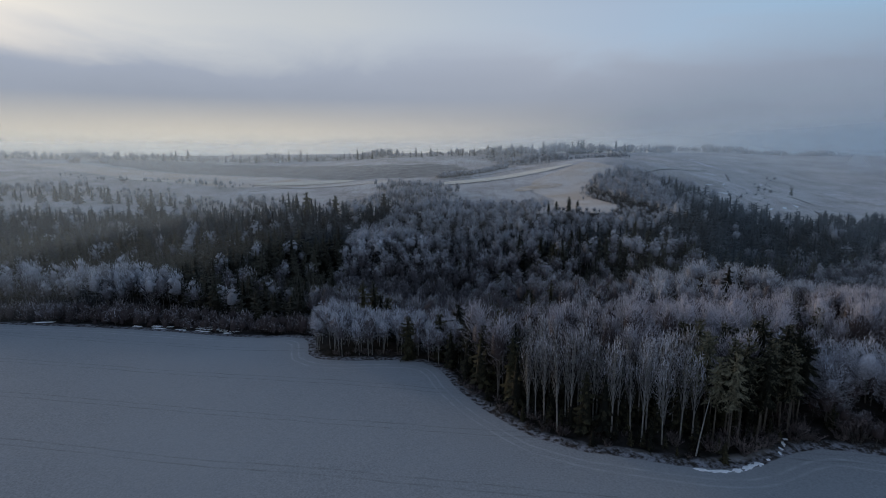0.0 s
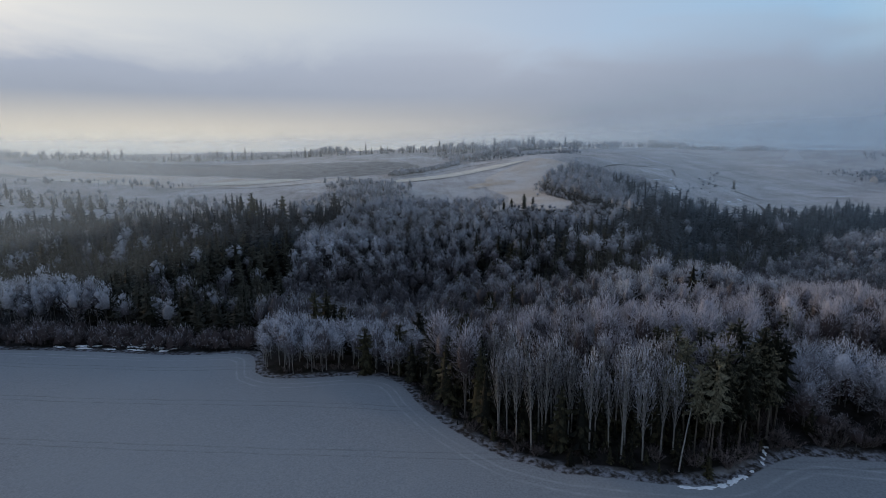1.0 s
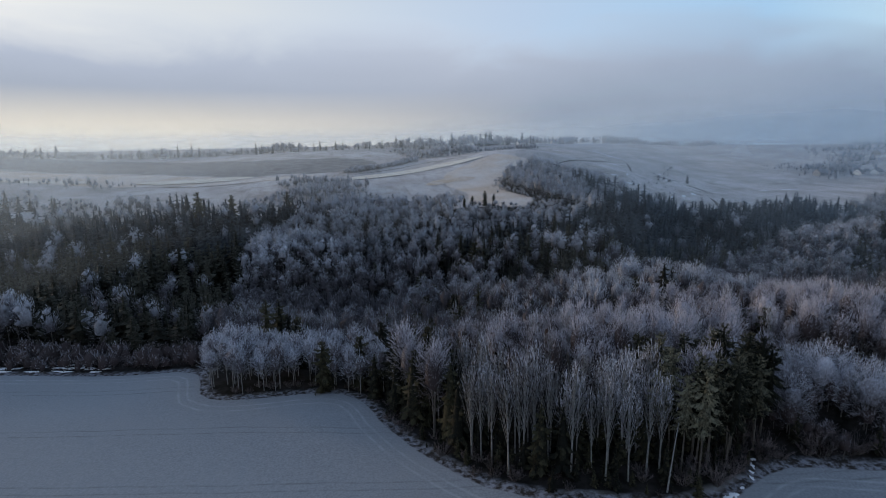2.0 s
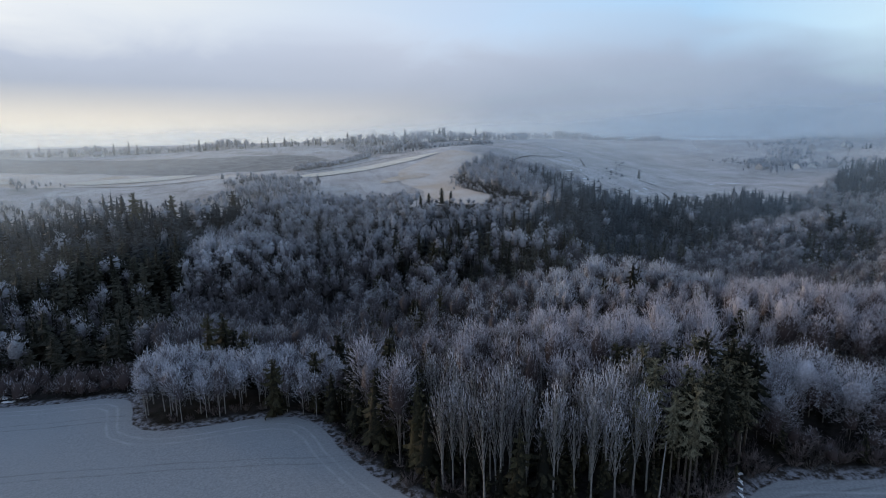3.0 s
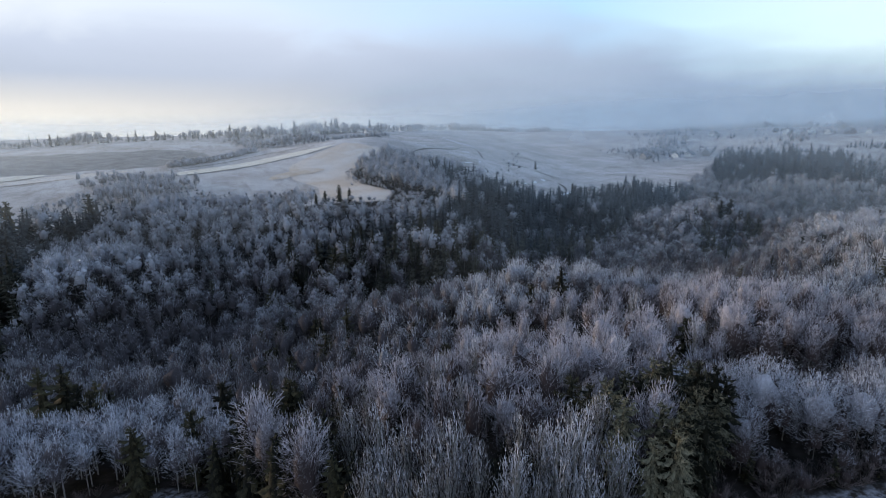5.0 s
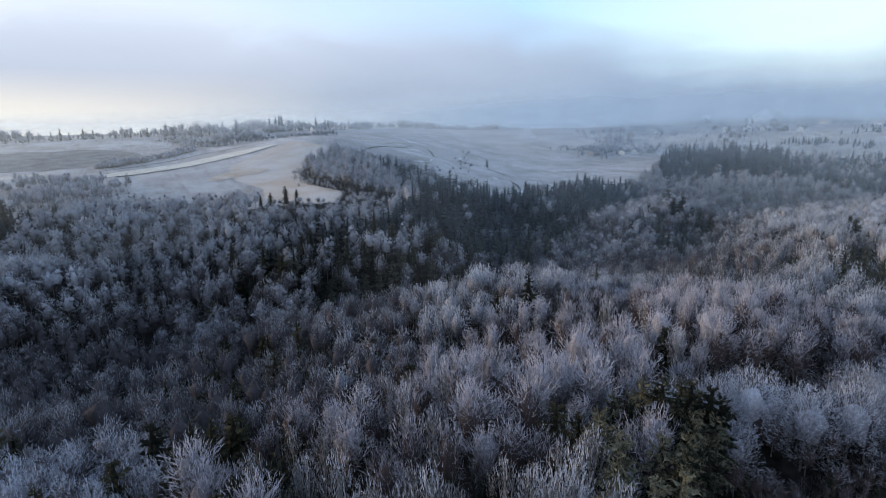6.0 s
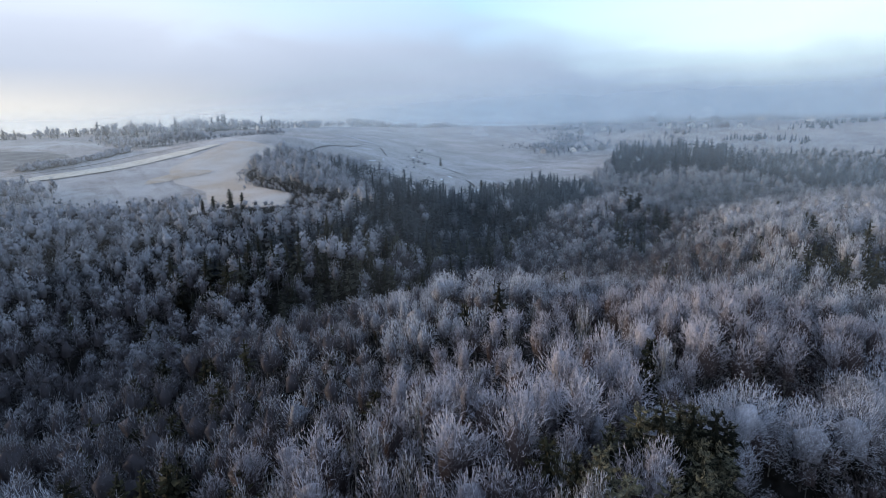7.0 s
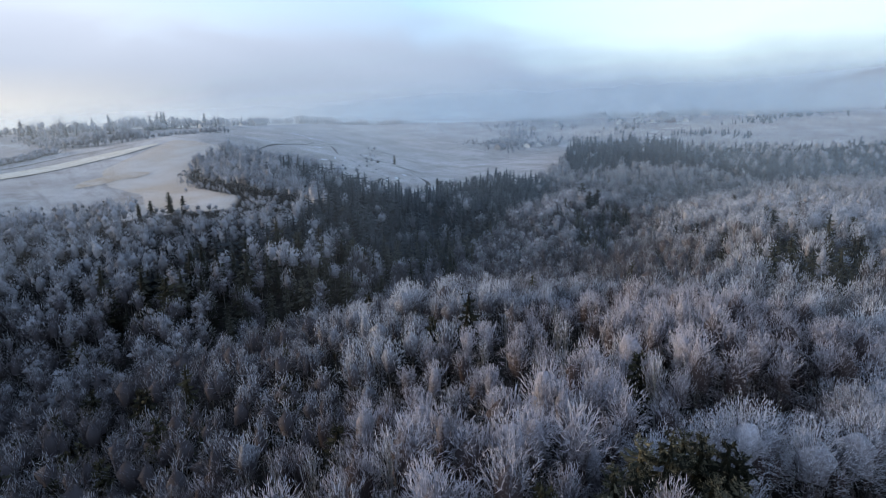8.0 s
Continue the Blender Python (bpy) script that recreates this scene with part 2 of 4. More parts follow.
MID_LANDFORMS = np.array([
    (240, 216, 17, -6.4), (222, 218, 11, -4.0), (208, 236, 11, 3.5), (-36, 228, 17, -3.0), (24, 228, 17, -5.8), (168, 228, 34, -9.4), (48, 240, 17, 2.0), (96, 240, 17, 3.4), (24, 252, 17, -3.5),
    (132, 252, 17, -8.5), (192, 252, 17, -6.4), (264, 252, 17, 2.4), (-24, 264, 17, 9.2), (72, 264, 17, -4.5), (-84, 276, 34, 4.4), (120, 276, 17, -2.6),
    (168, 276, 17, -4.3), (-36, 288, 17, -5.4), (204, 300, 17, 5.4), (240, 300, 17, -11.7), (348, 300, 50, -5.8), (288, 312, 34, -2.2), (288, 312, 17, -5.6),
    (-12, 324, 34, -4.2), (96, 324, 50, 13.9)])
FAR_LANDFORMS = np.array([
    (160, 385, 40, 10.2), (0, 420, 60, 6.0), (160, 500, 60, 25.1), (480, 480, 82, -2.1), (450, 320, 68, 8.8), (-130, 420, 75, -5.0), (290, 600, 75, 8.8),
    (500, 200, 90, 0.5), (-14, 330, 25, 10.2), (-250, 600, 130, -17.9), (250, 400, 50, 0.0), (-82, 335, 40, 3.4),
    (2500, 100, 600, 218.0), (302, 226, 20, -8.0), (345, 222, 26, -8.0), (400, 214, 30, -7.0)])


def step(t):
    t = np.clip(t, 0, 1)
    return t * t * (3 - 2 * t)


def height(x, y):
    """Ground height: the near fields lie level, the far side of the ravine climbs to a plateau."""
    x, y = np.asarray(x, float), np.asarray(y, float)
    far = np.hypot(x, y)
    z = 0.5 + 47 * step(np.maximum(0.94 * y - 0.34 * x - 240, (far - 450) * 0.7) / 430) - 34 * step((far - 880) / 500)
    for cx, cy, r, h in (*NEAR_LANDFORMS, *MID_LANDFORMS, *FAR_LANDFORMS):
        z = z + h * np.exp(-((x - cx) ** 2 + (y - cy) ** 2) / (2 * r * r))
    return z


FIELD = [(-900, 180), (-200, 170), (-140, 168), (-102, 164), (-74, 158.5), (-54, 155), (-41, 153.5), (-37.5, 150), (-35.5, 143), (-34.5, 138.5),
         (-31, 135.6), (-26, 134.4), (-18, 135), (-11, 136), (-5, 135), (-1, 132.5), (1.5, 127), (3, 121.6), (6.5, 113.5), (10.7, 106), (15, 99.8),
         (19.2, 95), (27.4, 90.2), (36.4, 87.5), (43.5, 85.8), (50, 85.2), (55, 86.5), (62, 90), (66, 91.3), (70, 91.3), (83, 86.5), (130, 69),
         (170, 59), (300, 30), (900, -60), (900, -900), (-900, -900)]
WOODS = [(-900, 172), (-140, 168), (-74, 158), (-38, 153), (-35, 136), (-11, 136), (3, 122), (19, 95), (44, 86), (62, 91), (83, 87), (130, 69.5),
         (300, 32), (900, -50), (900, 140), (680, 190), (620, 240), (595, 290), (578, 350), (592, 395), (560, 440), (532, 452), (412, 379), (343, 352), (320, 386), (287, 373), (249, 357),
         (212, 321), (193, 348), (178, 405), (152, 455), (112, 428), (107, 385), (113, 347), (99, 322), (84, 330), (66, 338), (25, 352), (-20, 360),
         (-66, 358), (-160, 364), (-260, 337), (-900, 345)]
LEFT_SPRUCES = [(-900, 186), (-142, 194), (-105, 198), (-88, 180), (-78, 168), (-41, 158), (-44, 210), (-45, 300), (-20, 330), (-14, 350), (-66, 357),
                (-160, 362), (-260, 335), (-900, 345)]
SLOPE_SPRUCES = [(30, 240), (62, 222), (90, 221), (114, 226), (155, 230), (200, 258), (255, 279), (324, 313), (343, 350), (320, 384), (287, 371), (249, 355),
                 (212, 319), (193, 346), (175, 378), (153, 392), (146, 338), (140, 308), (118, 289), (94, 271), (62, 276), (47, 262)]
HILL_FIELD = [(76, 468), (100, 486), (130, 505), (152, 470), (112, 430), (107, 385), (113, 347), (99, 320), (84, 328), (72, 352), (82, 400), (72, 432)]
PASTURE = [(-420, 660), (-300, 600), (-175, 557), (-84, 515), (-12, 518), (35, 562), (6, 598), (-100, 613), (-222, 698), (-420, 745)]
WEST_FIELD = [(-420, 640), (-300, 585), (-175, 552), (-84, 508), (-20, 508), (-50, 492), (-82, 490), (-140, 494), (-200, 492), (-300, 520), (-420, 560)]
FAR_SPRUCES = [(365, 332), (412, 379), (500, 432), (545, 395), (522, 340), (455, 285), (433, 258), (408, 289)]
EAST_SPRUCES = [(412, 300), (435, 330), (520, 340), (575, 345), (595, 290), (620, 240), (680, 190), (700, 150), (520, 150), (455, 180), (428, 208), (420, 245)]
SIDE_VALLEY = [(191, 204), (210, 200), (232, 209), (252, 218), (270, 243), (246, 244), (226, 233), (206, 217)]


def inside(x, y, ring):
    """Metres inside (positive) or outside (negative) a closed border."""
    x, y = np.asarray(x, float), np.asarray(y, float)
    near = np.full(x.shape, 1e9)
    odd = np.zeros(x.shape, bool)
    for (ax, ay), (bx, by) in zip(ring, ring[1:] + ring[:1]):
        dx, dy = bx - ax, by - ay
        t = np.clip(((x - ax) * dx + (y - ay) * dy) / (dx * dx + dy * dy), 0, 1)
        near = np.minimum(near, np.hypot(x - ax - t * dx, y - ay - t * dy))
        if dy:
            odd ^= ((ay > y) != (by > y)) & (x < ax + (y - ay) / dy * dx)
    return np.where(odd, near, -near)


def mesh_of(name, verts, faces, material, attributes=()):
    m = bpy.data.meshes.new(name)
    verts, faces = np.asarray(verts, np.float32), np.asarray(faces, np.int32)
    k = faces.shape[1]
    m.vertices.add(len(verts))
    m.vertices.foreach_set("co", verts.ravel())
    m.loops.add(faces.size)
    m.loops.foreach_set("vertex_index", faces.ravel())
    m.polygons.add(len(faces))
    m.polygons.foreach_set("loop_start", np.arange(0, faces.size, k, dtype=np.int32))
    m.update(calc_edges=True)
    for key, values in attributes:
        values = np.asarray(values, np.float32)
        if values.ndim == 2:
            m.attributes.new(key, "FLOAT_VECTOR", "POINT").data.foreach_set("vector", values.ravel())
        else:
            m.attributes.new(key, "FLOAT", "POINT").data.foreach_set("value", values)
    m.materials.append(material)
    return m


def build_ground():
    u = np.linspace(-1, 1, 251)
    gx = 60 + 118 * np.sinh(u * 4.35)
    gy = 190 + 118 * np.sinh(u * 4.35)
    X, Y = np.meshgrid(gx, gy)
    x, y = X.ravel(), Y.ravel()
    z = height(x, y)
    rng = np.random.default_rng(3)
    f, w, h = inside(x, y, FIELD), inside(x, y, WOODS), np.maximum(inside(x, y, HILL_FIELD), inside(x, y, WEST_FIELD))
    p = inside(x, y, PASTURE)
    rough = np.where(f > 0, 0.03, 0.18)
    z = z + rng.normal(0, 1, z.shape) * rough * (np.hypot(x - 60, y - 190) < 500)
    n = len(u)
    i = (np.arange(n - 1)[:, None] * n + np.arange(n - 1)[None]).ravel()
    faces = np.stack([i, i + 1, i + n + 1, i + n], 1)
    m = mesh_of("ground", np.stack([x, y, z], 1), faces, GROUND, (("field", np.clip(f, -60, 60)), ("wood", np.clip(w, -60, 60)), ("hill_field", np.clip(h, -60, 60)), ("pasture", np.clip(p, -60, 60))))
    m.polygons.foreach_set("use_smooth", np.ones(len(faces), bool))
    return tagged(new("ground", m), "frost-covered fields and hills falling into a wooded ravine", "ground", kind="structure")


build_ground()


# ---- tree shapes ----
class Shape:
    """Gathers triangles, each with how rimed, and how lit, it is coloured."""
    def __init__(self):
        self.v, self.f, self.r, self.n = [], [], [], 0

    def put(self, verts, faces, rime_shading=0.0):
        self.v.append(verts)
        self.f.append(faces + self.n)
        self.r.append(np.broadcast_to(np.asarray(rime_shading, float), (len(verts),)))
        self.n += len(verts)

    def arrays(self):
        return np.concatenate(self.v), np.concatenate(self.f)

    def middle(self):
        v = self.arrays()[0]
        return np.array([0, 0, 0.55 * v[:, 2].max() + 0.45 * v[:, 2].min()])

    def rime_shading(self):
        return np.concatenate(self.r)

    def tube(self, points, radii, sides=5, rime_shading=0.0):
        points = np.asarray(points, float)
        a = np.arange(sides) * 2 * np.pi / sides
        ring = np.stack([np.cos(a), np.sin(a), 0 * a], 1)
        v = (points[:, None] + ring[None] * np.asarray(radii)[:, None, None]).reshape(-1, 3)
        f = []
        for i in range(len(points) - 1):
            for j in range(sides):
                p, q = i * sides + j, i * sides + (j + 1) % sides
                f += [(p, q, q + sides), (p, q + sides, p + sides)]
        self.put(v, np.array(f), rime_shading)

    def spikes(self, p, d, length, radius):
        """Three-sided tapering limbs."""
        side = unit(np.cross(d, (0.31, 0.17, 0.93)))
        other = np.cross(d, side)
        r = np.asarray(radius)[:, None]
        base = [p + r * (side * math.cos(a) + other * math.sin(a)) for a in (0, 2.094, 4.189)]
        v = np.stack([*base, p + d * np.asarray(length)[:, None]], 1).reshape(-1, 3)
        k = np.arange(len(p))[:, None, None] * 4
        self.put(v, (k + np.array([[0, 1, 3], [1, 2, 3], [2, 0, 3]])[None]).reshape(-1, 3), 0.3)

    def slivers(self, p, d, length, width, rng, rime_shading=0.5):
        """Thin twigs, one triangle each."""
        side = unit(np.cross(d, rng.normal(size=d.shape)))
        w = np.asarray(width)[:, None] * 0.5
        v = np.stack([p - side * w, p + side * w, p + d * np.asarray(length)[:, None]], 1).reshape(-1, 3)
        self.put(v, np.arange(len(p) * 3).reshape(-1, 3), np.repeat(np.broadcast_to(rime_shading, (len(p),)), 3))


def outward(v, mid):
    """Which way a crown's surface faces at each of its points."""
    n = v - mid
    n[..., 2] *= 0.7
    n = unit(n) + np.array([0, 0, 0.35])
    return unit(n)


def unit(v):
    return v / (np.linalg.norm(v, axis=-1, keepdims=True) + 1e-9)


def broadleaf(seed, tall, spread, clear, clumps, bunches, per, twig_len, twig_wide, lift=0.4, sides=5, fuzz=0.40, loose=0.35, core=0.55, seg=(6, 3), peaked=1.0, pale=-0.32, lobes=0):
    """A bare, rimed broadleaved tree: trunk with limbs; each limb carries a clump of branchlets, each of these a bunch of twigs."""
    rng = np.random.default_rng(seed)
    wood, crown = Shape(), Shape()
    bend = rng.normal(0, 0.02 * tall, 2)
    hs = np.linspace(0, 0.9, 5)
    wood.tube(np.stack([bend[0] * hs ** 2, bend[1] * hs ** 2, tall * hs], 1), (0.0065 * tall + 0.03) * (1.25 - hs * 1.2), sides)
    # the crown is a lumpy dome of branchlets that fan out of the fork
    fork = tall * clear
    dome = min((tall - fork) * 0.62, spread * (1.35 + lift))
    mid_h = tall - dome
    skirt = (mid_h - fork) / dome
    wave, amp = rng.uniform(0, 6.3, 4), rng.uniform(0.1, 0.28, 4)

    def rim(az, el):
        """How far the crown reaches that way."""
        lump = 1 + amp[0] * np.sin(3 * az + wave[0]) + amp[1] * np.sin(5 * az + 4 * el + wave[1]) + amp[2] * np.sin(6 * el + 2 * az + wave[2])
        r, h = spread * lump, dome * (1 + 0.5 * amp[3] * np.sin(4 * az + wave[3]))
        low = np.where(el < 0, 1.1 * skirt + 0.3, 1.0)
        ring = np.where(el > 0, np.abs(np.cos(el)) ** peaked, np.cos(el))
        return np.stack([np.cos(az) * ring * r, np.sin(az) * ring * r, np.sin(el) * h * low], -1)

    at = np.array([0, 0, mid_h])
    az = np.arange(clumps) * 2.4 + rng.uniform(0, 6.3)
    el = np.linspace(-0.25, 1.35, clumps)
    goal = at + rim(az, el) * rng.uniform(0.75, 0.95, clumps)[:, None]
    foot = np.stack([0 * az, 0 * az, fork * 0.85 + (0.75 * tall - fork) * np.linspace(0, 1, clumps)], 1)
    foot[:, 2] = np.minimum(foot[:, 2], goal[:, 2] - 0.2 * spread).clip(0.1 * tall)
    wood.spikes(foot, unit(goal - foot), np.linalg.norm(goal - foot, axis=1), 0.0026 * tall + 0.014 - 0.001 * tall * np.linspace(0, 1, clumps))
    az, el = rng.uniform(0, 2 * np.pi, bunches), np.arcsin(rng.uniform(-0.62, 1.0, bunches))
    shell = rng.uniform(0.2, 1.0, bunches) ** 0.45
    tip = at + rim(az, el) * shell[:, None]
    root = np.stack([0 * az, 0 * az, np.minimum(mid_h - (0.35 + 1.2 * lift) * spread, tip[:, 2] - 0.4 * spread)], 1)
    d = unit(unit(tip - root) + np.array([0, 0, 0.3 * lift]) + rng.normal(0, 0.18, (bunches, 3)))
    length = twig_len * 1.6 * rng.uniform(0.6, 1.3, bunches)
    # outer twigs are rimed; paler tops and darker undersides are light put into colour
    rime_shading = -0.05 + 0.85 * shell ** 2 * np.clip(0.52 + 0.55 * np.sin(el), 0, 1.1) + rng.normal(0, 0.12, bunches)
    base = tip - d * length[:, None]
    crown.slivers(base, d, length, twig_wide * 1.3 * np.ones(bunches), rng, np.clip(rime_shading, 0, 1))
    # twigs
    j = np.repeat(np.arange(bunches), per)
    t = rng.uniform(0.15, 0.95, len(j))
    e = unit(d[j] + rng.normal(0, fuzz, (len(j), 3)))
    start = base[j] + d[j] * (length[j] * t)[:, None]
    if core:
        # solid lumpy shell, open underneath, coloured dark for the shade inside the crown
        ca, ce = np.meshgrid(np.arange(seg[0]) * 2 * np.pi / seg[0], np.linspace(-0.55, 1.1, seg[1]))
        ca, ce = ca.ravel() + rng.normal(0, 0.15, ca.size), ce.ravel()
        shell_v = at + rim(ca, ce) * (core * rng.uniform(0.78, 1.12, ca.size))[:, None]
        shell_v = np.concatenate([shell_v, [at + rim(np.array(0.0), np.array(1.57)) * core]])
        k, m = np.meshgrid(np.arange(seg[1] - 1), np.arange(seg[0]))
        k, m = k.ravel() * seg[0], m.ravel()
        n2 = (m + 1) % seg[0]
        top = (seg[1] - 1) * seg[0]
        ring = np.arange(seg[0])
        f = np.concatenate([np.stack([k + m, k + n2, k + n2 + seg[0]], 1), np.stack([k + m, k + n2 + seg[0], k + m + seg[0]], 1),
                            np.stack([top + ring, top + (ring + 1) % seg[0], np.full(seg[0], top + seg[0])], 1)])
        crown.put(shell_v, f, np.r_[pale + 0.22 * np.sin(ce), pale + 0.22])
    # lesser clumps of close-grown twigs round it, upper ones coloured as if lit
    corner = np.array([(1, 0, 0), (0, 1, 0), (-1, 0, 0), (0, -1, 0), (0, 0, 1), (0, 0, -0.8)], float)
    side = np.array([(0, 1, 4), (1, 2, 4), (2, 3, 4), (3, 0, 4), (1, 0, 5), (2, 1, 5), (3, 2, 5), (0, 3, 5)])
    for n in range(lobes):
        ca, ce = n * 2.4 + rng.uniform(-0.4, 0.4), math.asin(-0.35 + 1.25 * (n + 0.5) / lobes)
        spin = rng.uniform(0, 6.3)
        turn = np.array([(math.cos(spin), math.sin(spin), 0), (-math.sin(spin), math.cos(spin), 0), (0, 0, 1)])
        size = spread * rng.uniform(0.2, 0.34) * rng.uniform(0.7, 1.2, (6, 1))
        crown.put(at + rim(np.array(ca), np.array(ce)) * rng.uniform(0.5, 0.8) + corner @ turn * size, side, pale + 0.3 * math.sin(ce) + rng.normal(0, 0.16))
    # many twigs stand by themselves, so that the crown's surface is feathery all over
    free = rng.random(len(j)) < loose
    az, el = rng.uniform(0, 2 * np.pi, len(j)), np.arcsin(rng.uniform(-0.66, 1.0, len(j)))
    sh = rng.uniform(0.25, 1.0, len(j)) ** 0.4
    spot = at + rim(az, el) * sh[:, None]
    away = unit(unit(spot - np.array([0, 0, mid_h - (0.35 + 1.2 * lift) * spread])) + np.array([0, 0, 0.3 + 0.3 * lift]) + rng.normal(0, fuzz, (len(j), 3)))
    start = np.where(free[:, None], spot - away * twig_len * 0.5, start)
    e = np.where(free[:, None], away, e)
    own = -0.05 + 0.85 * sh ** 2 * np.clip(0.52 + 0.55 * np.sin(el), 0, 1.1)
    rime_shading = np.where(free, own, rime_shading[j])
    crown.slivers(start, e, twig_len * rng.uniform(0.5, 1.1, len(j)), twig_wide * rng.uniform(0.6, 1.2, len(j)), rng, np.clip(rime_shading + rng.normal(0, 0.1, len(j)), 0, 1))
    return wood, crown


def spruce(seed, tall, spread, clear, whorls, around, tufts, sides=5, ragged=0.2, broad=0.26, cone=0.62, core=0.48, tips=0):
    """A spruce: trunk, and drooping boughs in whorls, hung with needled tufts."""
    rng = np.random.default_rng(seed)
    wood, crown = Shape(), Shape()
    hs = np.linspace(0, 0.88, 4)
    lean = rng.normal(0, 0.008 * tall, 2)
    wood.tube(np.stack([lean[0] * hs, lean[1] * hs, tall * hs], 1), (0.009 * tall + 0.04) * (1.1 - hs * 1.1), sides)
    n = whorls * around
    u = np.repeat((np.arange(whorls) + 0.5) / whorls, around) + rng.normal(0, 0.7 / whorls, n)
    u = u.clip(0.01, 0.985)
    z = tall * (clear + (0.97 - clear) * u)
    az = np.arange(n) * 2.4 + rng.normal(0, 0.3, n)
    rise = -0.55 + 1.2 * u ** 2.2 + rng.normal(0, 0.16, n)
    length = spread * ((1 - u) ** cone * (0.75 + 0.25 * np.minimum(1, u / 0.18)) + 0.07) * rng.uniform(1 - ragged * 1.8, 1 + ragged, n)
    d = np.stack([np.cos(az) * np.cos(rise), np.sin(az) * np.cos(rise), np.sin(rise)], 1)
    p = np.stack([lean[0] * z / tall, lean[1] * z / tall, z], 1)
    side = np.stack([-np.sin(az), np.cos(az), 0 * az], 1)
    tip = p + d * length[:, None] - np.array([0, 0, 1.0]) * (0.12 * length * (1 - u))[:, None]
    mid = p + d * (0.6 * length)[:, None]
    wide = broad * length + 0.05
    drop = np.array([0, 0, 1.0]) * (0.05 * tall / whorls + 0.2 * length)[:, None]
    v = np.stack([p + drop * 0.5, mid - side * wide[:, None] - drop, tip, mid + side * wide[:, None] - drop], 1).reshape(-1, 3)
    k = np.arange(n)[:, None, None] * 4
    # boughs turn paler towards the top, as sunlit tops put into the colour
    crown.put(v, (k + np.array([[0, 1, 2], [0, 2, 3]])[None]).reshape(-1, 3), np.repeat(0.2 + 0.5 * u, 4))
    # solid inner cone, its dark tone painting the shade within the boughs
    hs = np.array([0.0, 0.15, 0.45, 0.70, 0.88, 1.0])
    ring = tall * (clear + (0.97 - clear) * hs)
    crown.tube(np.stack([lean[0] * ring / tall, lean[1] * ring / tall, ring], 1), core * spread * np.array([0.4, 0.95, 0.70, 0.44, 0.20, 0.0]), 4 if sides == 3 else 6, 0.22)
    if tips:
        # brushes of rimed young needles at the ends of the boughs
        j = np.repeat(np.arange(n), tips)
        e = unit(d[j] * 0.5 + np.array([0, 0, 0.45]) + rng.normal(0, 0.5, (len(j), 3)))
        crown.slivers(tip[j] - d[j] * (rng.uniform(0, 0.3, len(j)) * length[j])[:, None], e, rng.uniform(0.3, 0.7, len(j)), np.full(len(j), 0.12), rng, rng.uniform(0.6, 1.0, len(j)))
    if tufts:
        j = np.repeat(np.arange(n), tufts)
        t = rng.uniform(0.25, 1.0, len(j))
        q = p[j] + (tip - p)[j] * t[:, None]
        hang = unit(d[j] * 0.7 + side[j] * rng.normal(0, 0.8, len(j))[:, None] + np.array([0, 0, -0.45]) + rng.normal(0, 0.22, (len(j), 3)))
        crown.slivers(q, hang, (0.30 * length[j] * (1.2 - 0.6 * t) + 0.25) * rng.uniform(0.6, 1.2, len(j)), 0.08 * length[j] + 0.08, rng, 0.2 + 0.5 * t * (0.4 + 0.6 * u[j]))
    return wood, crown


def bush(seed, tall, spread, stems, twigs, twig_len, twig_wide):
    """A many-stemmed bare shrub."""
    rng = np.random.default_rng(seed)
    wood, crown = Shape(), Shape()
    az = np.arange(stems) * 2.4
    out = rng.uniform(0.1, 0.9, stems)
    d = unit(np.stack([np.cos(az) * out, np.sin(az) * out, np.ones(stems)], 1))
    p = np.stack([np.cos(az) * 0.3 * spread, np.sin(az) * 0.3 * spread, 0 * az - 0.1], 1)
    length = tall * rng.uniform(0.6, 1.05, stems)
    wood.spikes(p, d, length, np.full(stems, 0.05))
    j = np.repeat(np.arange(stems), twigs)
    t = rng.uniform(0.15, 1.0, len(j))
    q = p[j] + d[j] * (length[j] * t)[:, None]
    td = unit(d[j] + rng.normal(0, 0.7, (len(j), 3)))
    crown.slivers(q, td, twig_len * rng.uniform(0.5, 1.3, len(j)), np.full(len(j), twig_wide), rng, 0.2 + 0.6 * t)
    return wood, crown


def tree_thing(name, label, category, group, parts, bark, leaf, crown_name="crown"):
    """One tree as a thing with its trunk and crown."""
    root = tagged(new(name), label, category, group)
    for part_name, shape, material in (("trunk", parts[0], bark), (crown_name, parts[1], leaf)):
        o = new(part_name, mesh_of(part_name, *shape.arrays(), material, (("rime_shading", shape.rime_shading()), ("outward", outward(shape.arrays()[0].copy(), parts[1].middle())))))
        o.parent = root
    return root


def scatter(seed, x0, x1, y0, y1, gap):
    """Jittered places over a rectangle."""
    rng = np.random.default_rng(seed)
    gx, gy = np.meshgrid(np.arange(x0, x1, gap), np.arange(y0, y1, gap))
    gx = gx + (np.arange(gx.shape[0]) % 2)[:, None] * gap * 0.5
    return (gx + rng.uniform(-0.46, 0.46, gx.shape) * gap).ravel(), (gy + rng.uniform(-0.46, 0.46, gy.shape) * gap).ravel()


